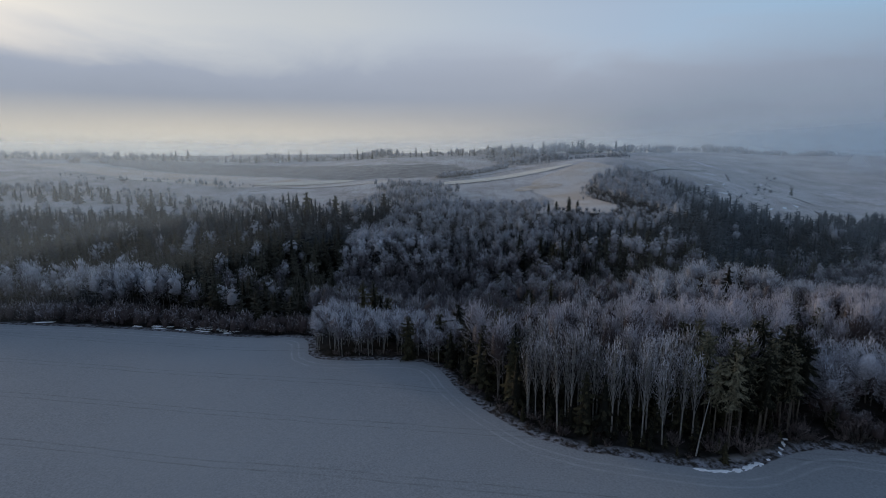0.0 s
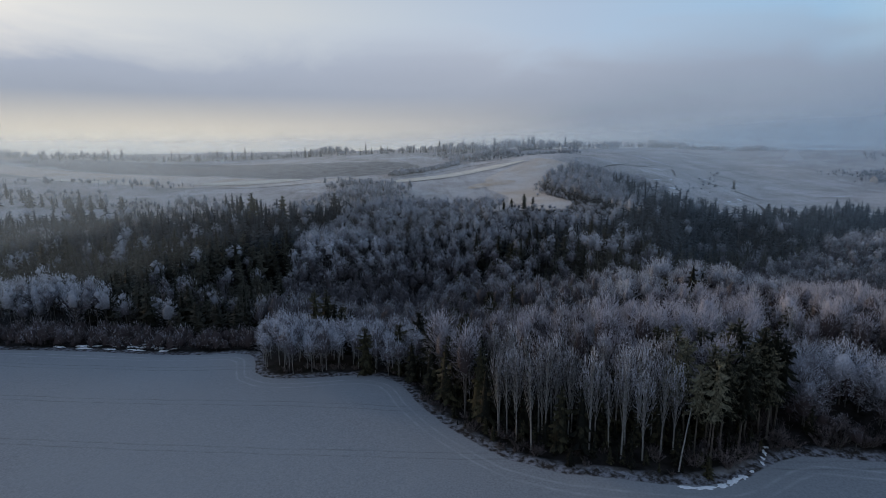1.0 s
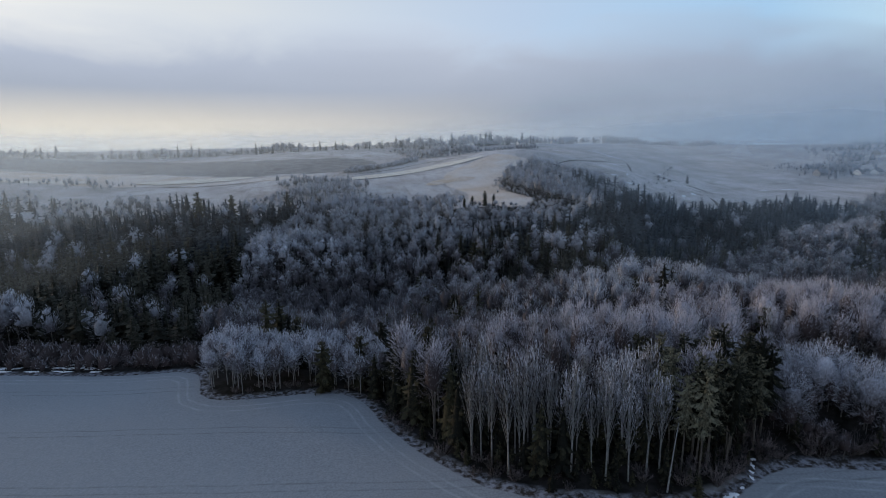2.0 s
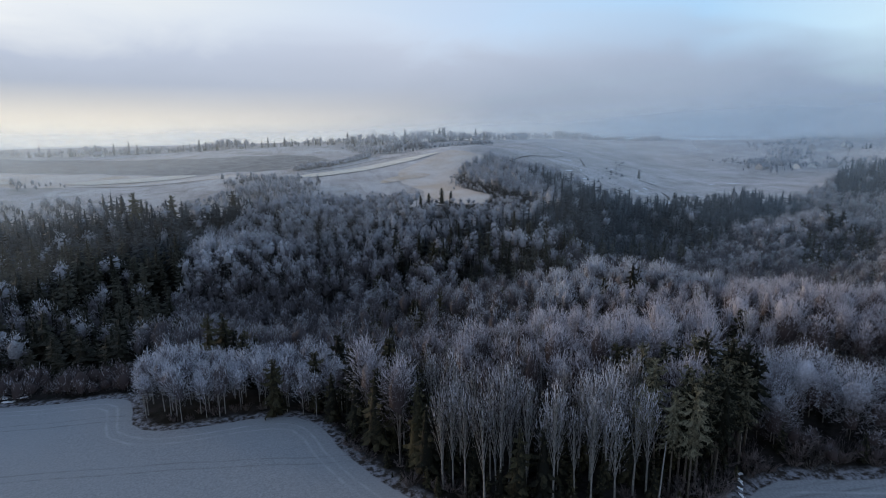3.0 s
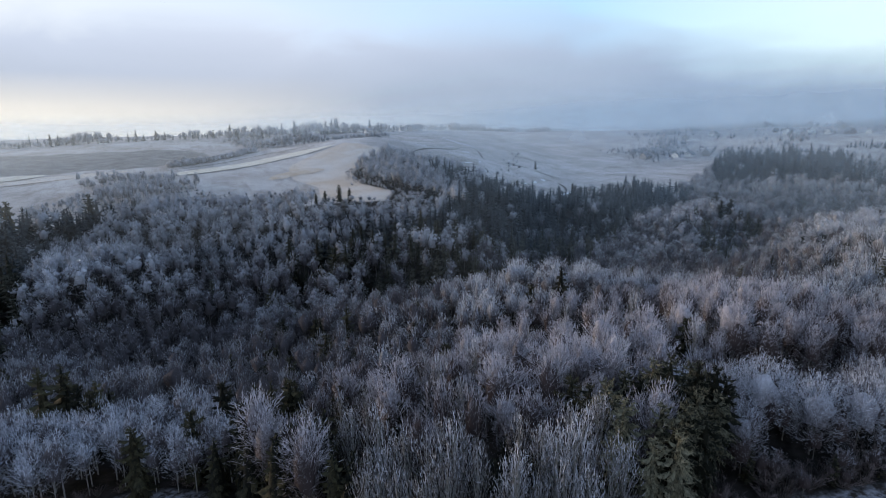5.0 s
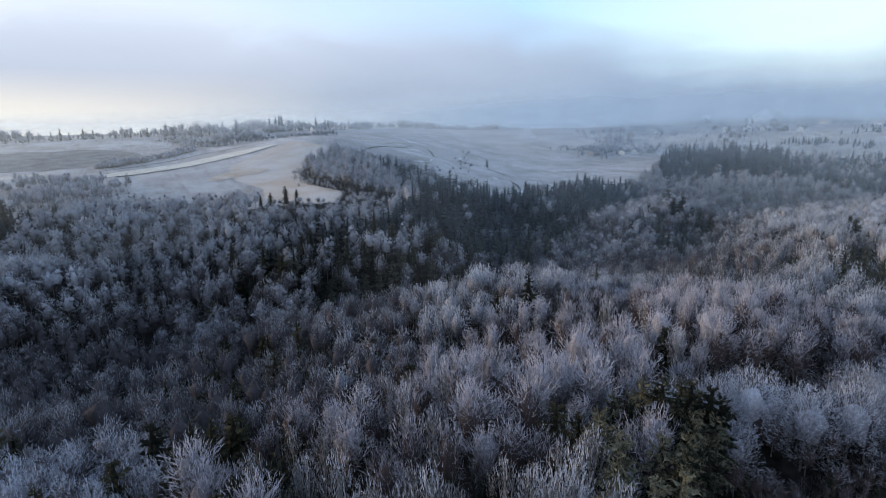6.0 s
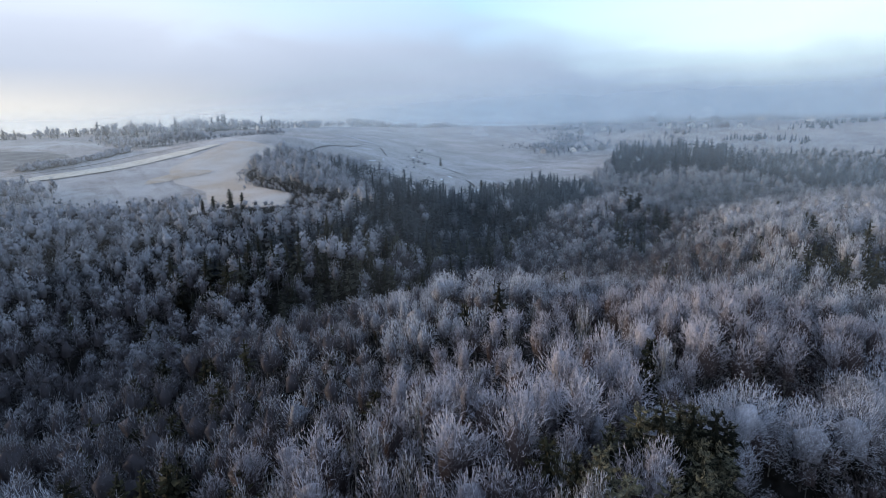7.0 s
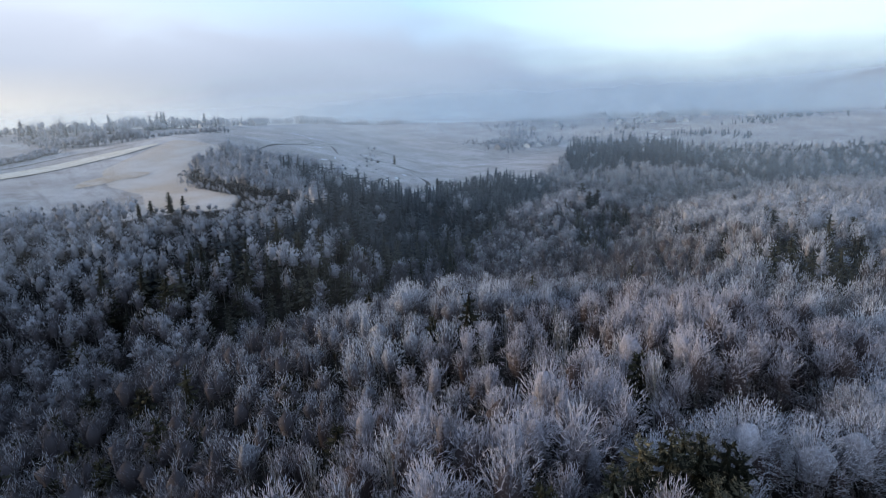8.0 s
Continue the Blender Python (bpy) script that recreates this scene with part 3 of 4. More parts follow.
def stuff(name, label, category, picks, shapes, bark, leaf, seed):
    """Joins many trees into one mesh: picks are x, y, z, height scale, width scale."""
    rng = np.random.default_rng(seed)
    picks = np.asarray(picks, float)
    which = rng.integers(0, len(shapes), len(picks))
    vs, fs, ts, rs, ms, ns, count = [], [], [], [], [], [], 0
    for s, shape in enumerate(shapes):
        rows = picks[which == s]
        if not len(rows):
            continue
        (wv, wf), (cv, cf) = shape[0].arrays(), shape[1].arrays()
        v = np.concatenate([wv, cv])
        f = np.concatenate([wf, cf + len(wv)])
        a = rng.uniform(0, 2 * np.pi, len(rows))
        c, sn = np.cos(a)[:, None], np.sin(a)[:, None]
        w, h = rows[:, 4:5], rows[:, 3:4]
        x = (v[None, :, 0] * c - v[None, :, 1] * sn) * w + rows[:, 0:1]
        y = (v[None, :, 0] * sn + v[None, :, 1] * c) * w + rows[:, 1:2]
        z = v[None, :, 2] * h + rows[:, 2:3]
        at = np.stack([x, y, z], 2)
        centre = rows[:, :3] + np.array([0, 0, 1.0]) * shape[1].middle()[2] * h
        vs.append(at.reshape(-1, 3))
        ns.append(outward(at, centre[:, None]).reshape(-1, 3))
        fs.append((f[None] + (np.arange(len(rows)) * len(v))[:, None, None]).reshape(-1, 3) + count)
        ts.append(np.repeat(rng.random(len(rows)), len(v)))
        rs.append(np.tile(np.r_[shape[0].rime_shading(), shape[1].rime_shading()], len(rows)))
        ms.append(np.tile(np.r_[np.zeros(len(wf), np.int32), np.ones(len(cf), np.int32)], len(rows)))
        count += len(v) * len(rows)
    m = mesh_of(name, np.concatenate(vs), np.concatenate(fs), bark, (("tree", np.concatenate(ts)), ("rime_shading", np.concatenate(rs)), ("outward", np.concatenate(ns))))
    m.materials.append(leaf)
    m.polygons.foreach_set("material_index", np.concatenate(ms).astype(np.int32))
    return tagged(new(name, m), label, category, kind="stuff")


# ---- the near grove ----
def tree_rise(x, y):
    """Usual height of the broadleaved trees at a place."""
    z = np.full(np.shape(x), 12.5)
    z = np.where((y < 140) & (x > 5), 14.5, z)
    z = np.where((y < 126) & (x > 68) & (x < 122), 15.5, z)
    z = np.where((y < 128) & (x > 5) & (x <= 68), 18.0, z)
    z = np.where((x < 4) & (x > -45) & (y < 165), 10.5, z)
    z = np.where((x < -60) & (y < 200), 15.0, z)
    z = np.where(np.hypot((x - 92) / 36, (y - 316) / 24) < 1, 4.8, z)
    return z


def species(x, y, roll):
    """True where a spruce stands."""
    p = np.full(np.shape(x), 0.012)
    p = np.where(inside(x, y, LEFT_SPRUCES) > 0, 0.90, p)
    p = np.where(inside(x, y, SLOPE_SPRUCES) > 0, np.where(y < 250, 0.5, np.where(y < 275, 0.72, 0.9)), p)
    p = np.where(x > 440, 0.12, p)
    p = np.where(inside(x, y, EAST_SPRUCES) > 0, 0.42, p)
    p = np.where(inside(x, y, SIDE_VALLEY) > 0, 0.5, p)
    p = np.where(inside(x, y, FAR_SPRUCES) > 0, 0.92, p)
    p = np.where(np.hypot(x - 188, y - 120) < 20, 0.62, p)
    p = np.where(np.hypot((x - 59) / 13, (y - 98) / 11) < 1, 0.62, p)
    p = np.where((x > 0) & (x < 20) & (y > 104) & (y < 150), 0.6, p)
    p = np.where((x > 20) & (x < 46) & (y < 108), 0.2, p)
    p = np.where((x > 6) & (x < 42) & (y > 152) & (y < 192), 0.20, p)
    p = np.where(np.hypot(x + 18, y - 157) < 6, 0.85, p)
    return roll < p


rng = np.random.default_rng(11)
X, Y = scatter(21, -40, 135, 82, 150, 4.7)
front = scatter(20, 4, 70, 84, 130, 2.9)
d, e = inside(X, Y, FIELD), inside(*front, FIELD)
a, b = (d < -3.0) & ~((d > -15) & (X > 4) & (X < 70)) & ~((X < 6) & (Y > 134)), (e < -4.2) & (e > -15)
X, Y = np.r_[X[a], front[0][b]], np.r_[Y[a], front[1][b]]
conifer = species(X, Y, rng.random(len(X)))
GROVE = "frosted trees of the grove"
near_broad = [tree_thing(n, l, "tree", GROVE, broadleaf(s, *a), b, t) for n, l, s, a, b, t in (
    ("aspen_tree", "tall slender bare aspen with pale trunk and rimed upright twigs", 1, (16, 1.5, 0.34, 26, 90, 6, 0.6, 0.07, 1.5, 5, 0.4, 0.35, 0), ASPEN_BARK, ASPEN_TWIG),
    ("aspen_tree", "tall slender bare aspen with pale trunk and rimed upright twigs", 2, (16, 1.8, 0.30, 28, 96, 6, 0.6, 0.07, 1.2, 5, 0.4, 0.35, 0), ASPEN_BARK, ASPEN_TWIG),
    ("ash_tree", "bare ash tree with a rounded crown white with frost", 3, (16, 2.5, 0.24, 14, 180, 7, 0.7, 0.08, 0.35), BARK, GROVE_TWIG),
    ("ash_tree", "bare ash tree with a rounded crown white with frost", 4, (16, 3.0, 0.22, 16, 200, 7, 0.7, 0.08, 0.1), BARK, GROVE_TWIG),
    ("birch_tree", "bare birch with a dense feathery crown thick with hoarfrost", 5, (16, 2.2, 0.2, 16, 190, 7, 0.6, 0.075, 0.6), ASPEN_BARK, GROVE_TWIG),
    ("willow_tree", "broad bare willow with a dense frosted crown down to the ground", 16, (11, 3.9, 0.16, 30, 360, 8, 0.5, 0.055, 0.05, 5, 0.55, 0.7, 0.45, (7, 4)), BARK, WILLOW_TWIG),
    ("birch_tree", "low young birch with twigs down to the ground, thick with hoarfrost", 17, (8, 2.0, 0.1, 10, 76, 7, 0.6, 0.085, 0.3), BARK, GROVE_TWIG),
    ("birch_tree", "slender young birch on a thin bare stem, crown thick with hoarfrost", 18, (11, 2.3, 0.34, 14, 130, 8, 0.6, 0.075, 0.2), ASPEN_BARK, WILLOW_TWIG))]
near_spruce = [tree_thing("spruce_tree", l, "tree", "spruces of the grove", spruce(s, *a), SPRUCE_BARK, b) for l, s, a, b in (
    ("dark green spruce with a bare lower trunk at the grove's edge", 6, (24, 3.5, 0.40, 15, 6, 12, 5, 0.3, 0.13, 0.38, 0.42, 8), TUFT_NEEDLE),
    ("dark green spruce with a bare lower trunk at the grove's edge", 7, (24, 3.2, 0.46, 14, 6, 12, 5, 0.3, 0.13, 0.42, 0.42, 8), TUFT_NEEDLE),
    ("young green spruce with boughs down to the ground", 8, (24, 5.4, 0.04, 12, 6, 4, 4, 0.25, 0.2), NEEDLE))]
near_shrub = [tree_thing("shrub", "leafless brown shrub dusted with frost beside the field", "shrub", "shrubs along the field", bush(s, *a), BARK, BUSH_TWIG, "foliage") for s, a in (
    (12, (2.6, 1.2, 22, 26, 0.6, 0.05)), (13, (2.0, 1.4, 24, 22, 0.55, 0.05)))]
first = {}


def plant(ob, x, y, size, wide=1.0, lean=1.2):
    """Stands a tree on the ground: the first time the model itself, then copies."""
    turn = pose(x, y, float(height(x, y)) - 0.15, rng.normal(0, lean), rng.normal(0, lean), rng.uniform(0, 360))
    m = turn @ Matrix.Diagonal((size * wide, size * wide, size, 1))
    if ob.name in first:
        o = ob.copy()
        scene.collection.objects.link(o)
        o.matrix_basis = m
        for child in ob.children:
            c = child.copy()
            scene.collection.objects.link(c)
            c.parent = o
    else:
        first[ob.name] = True
        ob.matrix_basis = m


for x, y, c in zip(X, Y, conifer):
    if c:
        big = math.hypot((x - 59) / 13, (y - 98) / 11) < 1
        tall = rng.uniform(16, 20.5) if big else rng.uniform(10, 16) if x < 22 else rng.uniform(8, 14)
        plant(near_spruce[int(rng.integers(0, 2)) if big else 2], x, y, tall / 24)
    else:
        edge = inside(x, y, FIELD) > -18
        tall = float(tree_rise(x, y)) * rng.uniform(0.82, 1.15)
        i = int(rng.integers(0, 2)) if edge and 14 < x < 48 else int(rng.choice([0, 2, 2, 3, 3, 4]))
        if x > 62 and y < 116 and edge:
            if inside(x, y, FIELD) < -8 and rng.random() < 0.75:
                plant(near_broad[5], x, y, rng.uniform(11.5, 15) / 11, 0.95)
            else:
                plant(near_broad[6], x, y, rng.uniform(3.5, 6) / 8, 1.3)
            continue
        plant(near_broad[i], x, y, tall / 16, 1.3 if tall < 12 else 1.0)
# the low, dense lobe of young birches that reaches into the field
X, Y = scatter(24, -38, 6, 134, 153, 3.0)
for x, y, d in zip(X, Y, inside(X, Y, FIELD)):
    if d < -1.4:
        plant(near_broad[7], x, y, rng.uniform(9.2, 12.2) / 11 * (0.8 if d > -3 else 1.0), 1.0)
# frosted young growth that fills the wood beside the nook of the field
X, Y = scatter(25, 62, 124, 70, 136, 3.9)
for x, y, d in zip(X, Y, inside(X, Y, FIELD)):
    if -46 < d < -1.6 and math.hypot((x - 59) / 13, (y - 98) / 11) > 1:
        plant(near_broad[6], x, y, rng.uniform(3.0, 5.0 if d > -6 else 8.5) / 8, 1.25)
# young spruces and shrubs under the grove's edge
X, Y = scatter(22, -40, 100, 82, 140, 2.3)
for x, y, d in zip(X, Y, inside(X, Y, FIELD)):
    roll = rng.random()
    if -5.0 < d < -1.7 and 4 < x < 64 and roll < 0.75:
        if rng.random() < 0.55:
            plant(near_spruce[2], x, y, rng.uniform(1.2, 4.2) / 24, 1.25)
        else:
            plant(near_shrub[int(rng.integers(0, 2))], x, y, rng.uniform(0.5, 1.2))
    elif -20 < d < -3.0 and x > 2 and roll < (0.62 if x < 64 else 0.05):
        plant(near_spruce[2], x, y, rng.uniform(3.0, 7.0 if d > -8 else 11.0) / 24, 1.1)
    elif -8 < d < -2.2 and roll > 0.35:
        plant(near_shrub[int(rng.integers(0, 2))], x, y, rng.uniform(0.5, 1.25) * (0.75 if x < 45 else 1.45))

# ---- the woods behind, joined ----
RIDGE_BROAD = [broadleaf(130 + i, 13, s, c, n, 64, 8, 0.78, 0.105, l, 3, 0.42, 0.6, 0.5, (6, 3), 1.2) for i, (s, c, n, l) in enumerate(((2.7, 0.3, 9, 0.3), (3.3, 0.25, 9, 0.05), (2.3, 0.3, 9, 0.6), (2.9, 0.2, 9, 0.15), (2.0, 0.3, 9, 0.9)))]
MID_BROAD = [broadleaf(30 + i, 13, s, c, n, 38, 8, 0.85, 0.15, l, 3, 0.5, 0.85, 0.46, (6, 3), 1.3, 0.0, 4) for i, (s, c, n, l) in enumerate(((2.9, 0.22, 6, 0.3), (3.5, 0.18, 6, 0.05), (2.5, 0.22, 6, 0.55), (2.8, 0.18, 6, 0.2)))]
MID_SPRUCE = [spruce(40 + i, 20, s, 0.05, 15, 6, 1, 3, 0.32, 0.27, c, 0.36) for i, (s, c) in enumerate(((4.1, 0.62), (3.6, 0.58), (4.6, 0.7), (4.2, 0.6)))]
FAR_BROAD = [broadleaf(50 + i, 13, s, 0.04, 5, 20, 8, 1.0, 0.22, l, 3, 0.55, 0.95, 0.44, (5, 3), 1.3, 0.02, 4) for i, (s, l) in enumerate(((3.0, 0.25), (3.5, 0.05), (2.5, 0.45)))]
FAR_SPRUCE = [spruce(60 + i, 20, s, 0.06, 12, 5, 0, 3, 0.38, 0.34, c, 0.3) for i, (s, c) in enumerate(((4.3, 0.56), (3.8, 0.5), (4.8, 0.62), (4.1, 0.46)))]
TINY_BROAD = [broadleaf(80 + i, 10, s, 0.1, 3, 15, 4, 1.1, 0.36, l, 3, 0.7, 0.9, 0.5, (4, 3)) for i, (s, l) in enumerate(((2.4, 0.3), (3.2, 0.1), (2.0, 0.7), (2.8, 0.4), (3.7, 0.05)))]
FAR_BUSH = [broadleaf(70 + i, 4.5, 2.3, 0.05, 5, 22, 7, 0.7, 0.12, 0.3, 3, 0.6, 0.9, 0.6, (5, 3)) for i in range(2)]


def wood_block(seed, box, gap, test, broad, conifers, names, needle=NEEDLE, twig=FROST_TWIG):
    r = np.random.default_rng(seed)
    x, y = scatter(seed, *box, gap)
    k = (inside(x, y, WOODS) > 1.5) & (inside(x, y, FIELD) < -11 - 3 * (x > -45)) & test(x, y)
    k &= (x > -0.8 * y - 35) & (y > 50 + 0.19 * x)
    x, y = x[k], y[k]
    c = species(x, y, r.random(len(x)))
    thin = ~c | (r.random(len(x)) > 0.06)
    x, y, c = x[thin], y[thin], c[thin]
    z = height(x, y) - 0.2
    tall = tree_rise(x, y) * r.uniform(0.7, 1.2, len(x)) / 13
    rows = np.stack([x, y, z, tall, tall ** 0.5 * r.uniform(0.8, 1.25, len(x))], 1)
    stuff(names[0], names[1], "trees", rows[~c], broad, BARK, twig, seed + 1)
    tall = np.clip(0.58 + 0.15 * r.normal(size=len(x)), 0.25, 0.84) * np.where((y > 315) & (x < 40), 0.74, 1.0) * np.where(x > 330, np.where(inside(x, y, FAR_SPRUCES) < 0, 0.72, 1.3), 1.0)
    rows = np.stack([x, y, z, tall, tall ** 0.5 * r.uniform(0.85, 1.15, len(x))], 1)
    if c.any():
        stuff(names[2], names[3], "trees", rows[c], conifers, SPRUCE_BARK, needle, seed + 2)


wood_block(105, (-40, 215, 80, 205), 4.2, lambda x, y: ~((x < 135) & (y < 150)), RIDGE_BROAD, MID_SPRUCE,
           ("ridge_wood", "bare woodland on the near ridge, its crest white with hoarfrost", "ridge_spruces", "dark green spruces scattered over the ridge"), NEEDLE, RIDGE_TWIG)
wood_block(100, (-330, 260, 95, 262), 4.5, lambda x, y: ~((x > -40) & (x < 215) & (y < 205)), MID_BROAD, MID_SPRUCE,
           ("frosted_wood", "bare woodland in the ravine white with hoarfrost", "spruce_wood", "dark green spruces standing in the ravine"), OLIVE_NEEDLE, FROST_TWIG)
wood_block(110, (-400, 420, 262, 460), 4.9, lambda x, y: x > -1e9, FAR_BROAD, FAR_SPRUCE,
           ("far_frosted_wood", "frosted bare trees on the far slope", "far_spruce_wood", "dark spruce forest on the far slope"), HAZE_BLUE_NEEDLE, RIME_HAZE_TWIG)
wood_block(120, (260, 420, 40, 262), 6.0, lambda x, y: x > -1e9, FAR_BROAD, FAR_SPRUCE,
           ("east_frosted_wood", "frosted bare trees on the eastern slopes", "east_spruce_wood", "scattered spruces on the eastern slopes"), HAZE_BLUE_NEEDLE, RIME_HAZE_TWIG)
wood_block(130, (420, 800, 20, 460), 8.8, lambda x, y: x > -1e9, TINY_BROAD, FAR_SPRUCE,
           ("distant_frosted_wood", "pale frosted trees far down the valley", "distant_spruce_wood", "spruce forest far down the valley, tinted pale blue for haze"), HAZE_BLUE_NEEDLE, RIME_HAZE_TWIG)

# scrub between the western field and its wood
r = np.random.default_rng(77)
X, Y = scatter(78, -330, -38, 150, 190, 2.6)
d = inside(X, Y, FIELD)
k = (d < -2.5) & (d > -13) & (X > -230)
tall = r.uniform(0.5, 1.45, k.sum())
stuff("scrub", "brown frosted scrub along the far edge of the field", "shrubs", np.stack([X[k], Y[k], height(X[k], Y[k]) - 0.1, tall, tall], 1), FAR_BUSH, BARK, GROVE_TWIG, 79)

# ---- hedges, rows and clumps on the plateau ----
TINY_SPRUCE = [spruce(90 + i, 14, s, 0.05, 8, 5, 0, 3, 0.35, 0.44, 0.5, 0.42) for i, s in enumerate((3.8, 3.1, 4.3))]
TINY_BUSH = [broadleaf(95 + i, 4, 2.4, 0.02, 5, 14, 3, 0.9, 0.3, 0.3, 3, 0.4, 0.35, 0.66, (5, 3)) for i in range(2)]


def row(name, label, points, wide, gap, shapes, size, seed, bark=BARK, leaf=RIME_HAZE_TWIG):
    """Trees along a line of that width."""
    r = np.random.default_rng(seed)
    picks = []
    for (ax, ay), (bx, by) in zip(points, points[1:]):
        n = max(1, int(math.hypot(bx - ax, by - ay) / gap))
        t = (np.arange(n) + r.uniform(0, 1, n)) / n
        x = ax + (bx - ax) * t + r.triangular(-wide, 0, wide, n) * 0.62
        y = ay + (by - ay) * t + r.triangular(-wide, 0, wide, n) * 0.62
        swell = 0.78 + 0.34 * np.sin(x * 0.061 + seed) * np.sin(x * 0.023 + y * 0.031 + 2 * seed)
        k = r.uniform(size[0] * 0.7, size[1], n) * swell
        picks.append(np.stack([x, y, height(x, y) - 0.2, k, k], 1))
    stuff(name, label, "trees", np.concatenate(picks), shapes, bark, leaf, seed)


WEST_LINE = [(-560, 600), (-440, 690), (-360, 735), (-210, 738), (-130, 722), (-50, 700), (20, 690), (85, 700)]
row("skyline_trees", "pale frosted trees along the western skyline", WEST_LINE, 18, 1.0, TINY_BROAD, (0.7, 1.4), 201)
row("skyline_spruces", "dark spruces among the trees on the skyline", WEST_LINE, 20, 7.0, TINY_SPRUCE, (0.6, 1.25), 202, SPRUCE_BARK, HAZE_BLUE_NEEDLE)
NORTH_LINE = [(62, 662), (110, 690), (180, 735), (260, 790), (340, 840), (430, 870), (560, 900), (720, 900)]
row("skyline_wood", "dense frosted wood along the northern skyline", NORTH_LINE, 34, 1.2, TINY_BROAD, (1.2, 1.8), 203)
row("skyline_wood_spruces", "spruces standing out of the skyline wood", NORTH_LINE[:5], 26, 7.0, TINY_SPRUCE, (0.8, 1.35), 204, SPRUCE_BARK, HAZE_BLUE_NEEDLE)
row("field_hedge", "low frosted hedge beside the pale field strip", [(0, 512), (20, 523), (40, 538), (62, 556)], 9, 0.4, TINY_BUSH, (0.9, 1.6), 205)
row("hollow_thicket", "frosted thicket in a hollow of the plateau", [(58, 640), (66, 600), (80, 575), (110, 568), (150, 556), (175, 545)], 24, 0.6, TINY_BROAD, (0.7, 1.25), 206)
row("brow_thicket", "frosted birches on the brow above the ravine", [(-45, 455), (-30, 470), (-12, 450), (-2, 420), (-30, 405), (-60, 400)], 34, 0.5, TINY_BROAD, (0.7, 1.2), 207)
row("brow_scrub", "low frosted trees where the brow runs out into the field", [(-4, 425), (16, 398), (38, 378), (62, 358)], 20, 0.8, TINY_BROAD, (0.3, 0.6), 224)
row("west_brow_thicket", "hazy frosted trees above the spruce forest", [(-480, 385), (-320, 405), (-240, 425), (-180, 410), (-110, 398), (-80, 382)], 40, 1.0, TINY_BROAD, (0.6, 1.1), 208)
row("west_brow_spruces", "spruces along the upper edge of the dark forest", [(-480, 365), (-320, 385), (-240, 398), (-180, 388), (-110, 380), (-70, 366)], 50, 3.2, TINY_SPRUCE, (0.7, 1.2), 218, SPRUCE_BARK, HAZE_BLUE_NEEDLE)
row("west_clump", "round clumps of frosted bushes in the western meadow", [(-330, 490), (-300, 480), (-240, 500), (-215, 495), (-190, 486), (-170, 490)], 24, 2.2, TINY_BROAD, (0.5, 0.9), 209)
row("hill_clump_edge", "frosted bushes along the lower edge of the hill field", [(113, 347), (109, 366), (106, 385), (104, 400), (110, 428), (125, 440)], 7, 1.6, FAR_BROAD, (0.25, 0.48), 219)
row("hill_clump_spruces", "spruces standing in the clump on the brow", [(108, 384), (127, 388), (130, 365), (154, 381), (168, 370), (150, 410), (127, 440)], 12, 5.0, TINY_SPRUCE, (0.55, 1.0), 220, SPRUCE_BARK, HAZE_BLUE_NEEDLE)
row("hill_clump", "round frosted trees of the clump on the brow", [(106, 376), (112, 395), (122, 420), (135, 436), (150, 440)], 20, 1.3, FAR_BROAD, (0.45, 0.75), 221)
row("meadow_bushes", "frosted bushes dotted over the open slope", [(225, 450), (245, 436), (262, 455), (290, 500), (310, 520), (330, 560)], 30, 7.0, TINY_BUSH, (0.5, 1.0), 210)
row("valley_clumps", "frosted clumps round the farms in the valley", [(455, 480), (480, 520), (540, 500), (560, 470), (620, 450), (700, 480), (780, 420), (850, 400)], 40, 2.6, TINY_BROAD, (0.6, 1.2), 211)
row("hollow_trees", "frosted trees in the hollow behind the open slope", [(462, 560), (485, 530), (500, 510), (545, 545), (575, 590)], 46, 0.8, TINY_BROAD, (0.5, 1.0), 223)
row("valley_spruces", "spruces round the farms in the valley", [(470, 505), (490, 515), (560, 560), (640, 540), (720, 520), (800, 480), (900, 440)], 50, 8.0, TINY_SPRUCE, (0.4, 0.75), 212, SPRUCE_BARK, HAZE_BLUE_NEEDLE)
row("valley_wood", "hazy wood beyond the village", [(560, 620), (680, 600), (800, 560), (900, 500), (1000, 440), (1100, 300)], 60, 1.6, TINY_BROAD, (0.7, 1.3), 213)
row("east_spruce_stand", "spruce stand on a rise beyond the valley", [(640, 388), (660, 378), (672, 350), (664, 322)], 26, 1.6, TINY_SPRUCE, (0.45, 0.8), 214, SPRUCE_BARK, HAZE_BLUE_NEEDLE)
row("east_spruce_stand", "spruce stand on a rise beyond the valley", [(745, 365), (790, 350), (830, 320), (850, 290)], 50, 1.4, TINY_SPRUCE, (0.45, 0.85), 215, SPRUCE_BARK, HAZE_BLUE_NEEDLE)

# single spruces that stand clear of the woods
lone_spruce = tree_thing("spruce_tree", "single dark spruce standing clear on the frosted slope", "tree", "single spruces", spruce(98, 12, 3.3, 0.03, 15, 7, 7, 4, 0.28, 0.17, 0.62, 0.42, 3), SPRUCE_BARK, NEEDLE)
RIDGE_STANDS = ((23, 198, 13), (18, 196, 13), (31, 190, 13), (12, 196, 12), (17, 179, 13), (21, 173, 12), (30, 174, 14), (45, 140, 14), (48, 161, 12), (45, 164, 10), (76, 156, 12), (84, 118, 14),
                (50, 242, 16), (38, 252, 14), (27, 237, 14), (30, 223, 13), (25, 206, 12), (14, 205, 11), (-20, 160, 14), (-17, 156, 13), (-15, 152, 13), (-8, 137, 12), (0, 138, 13))
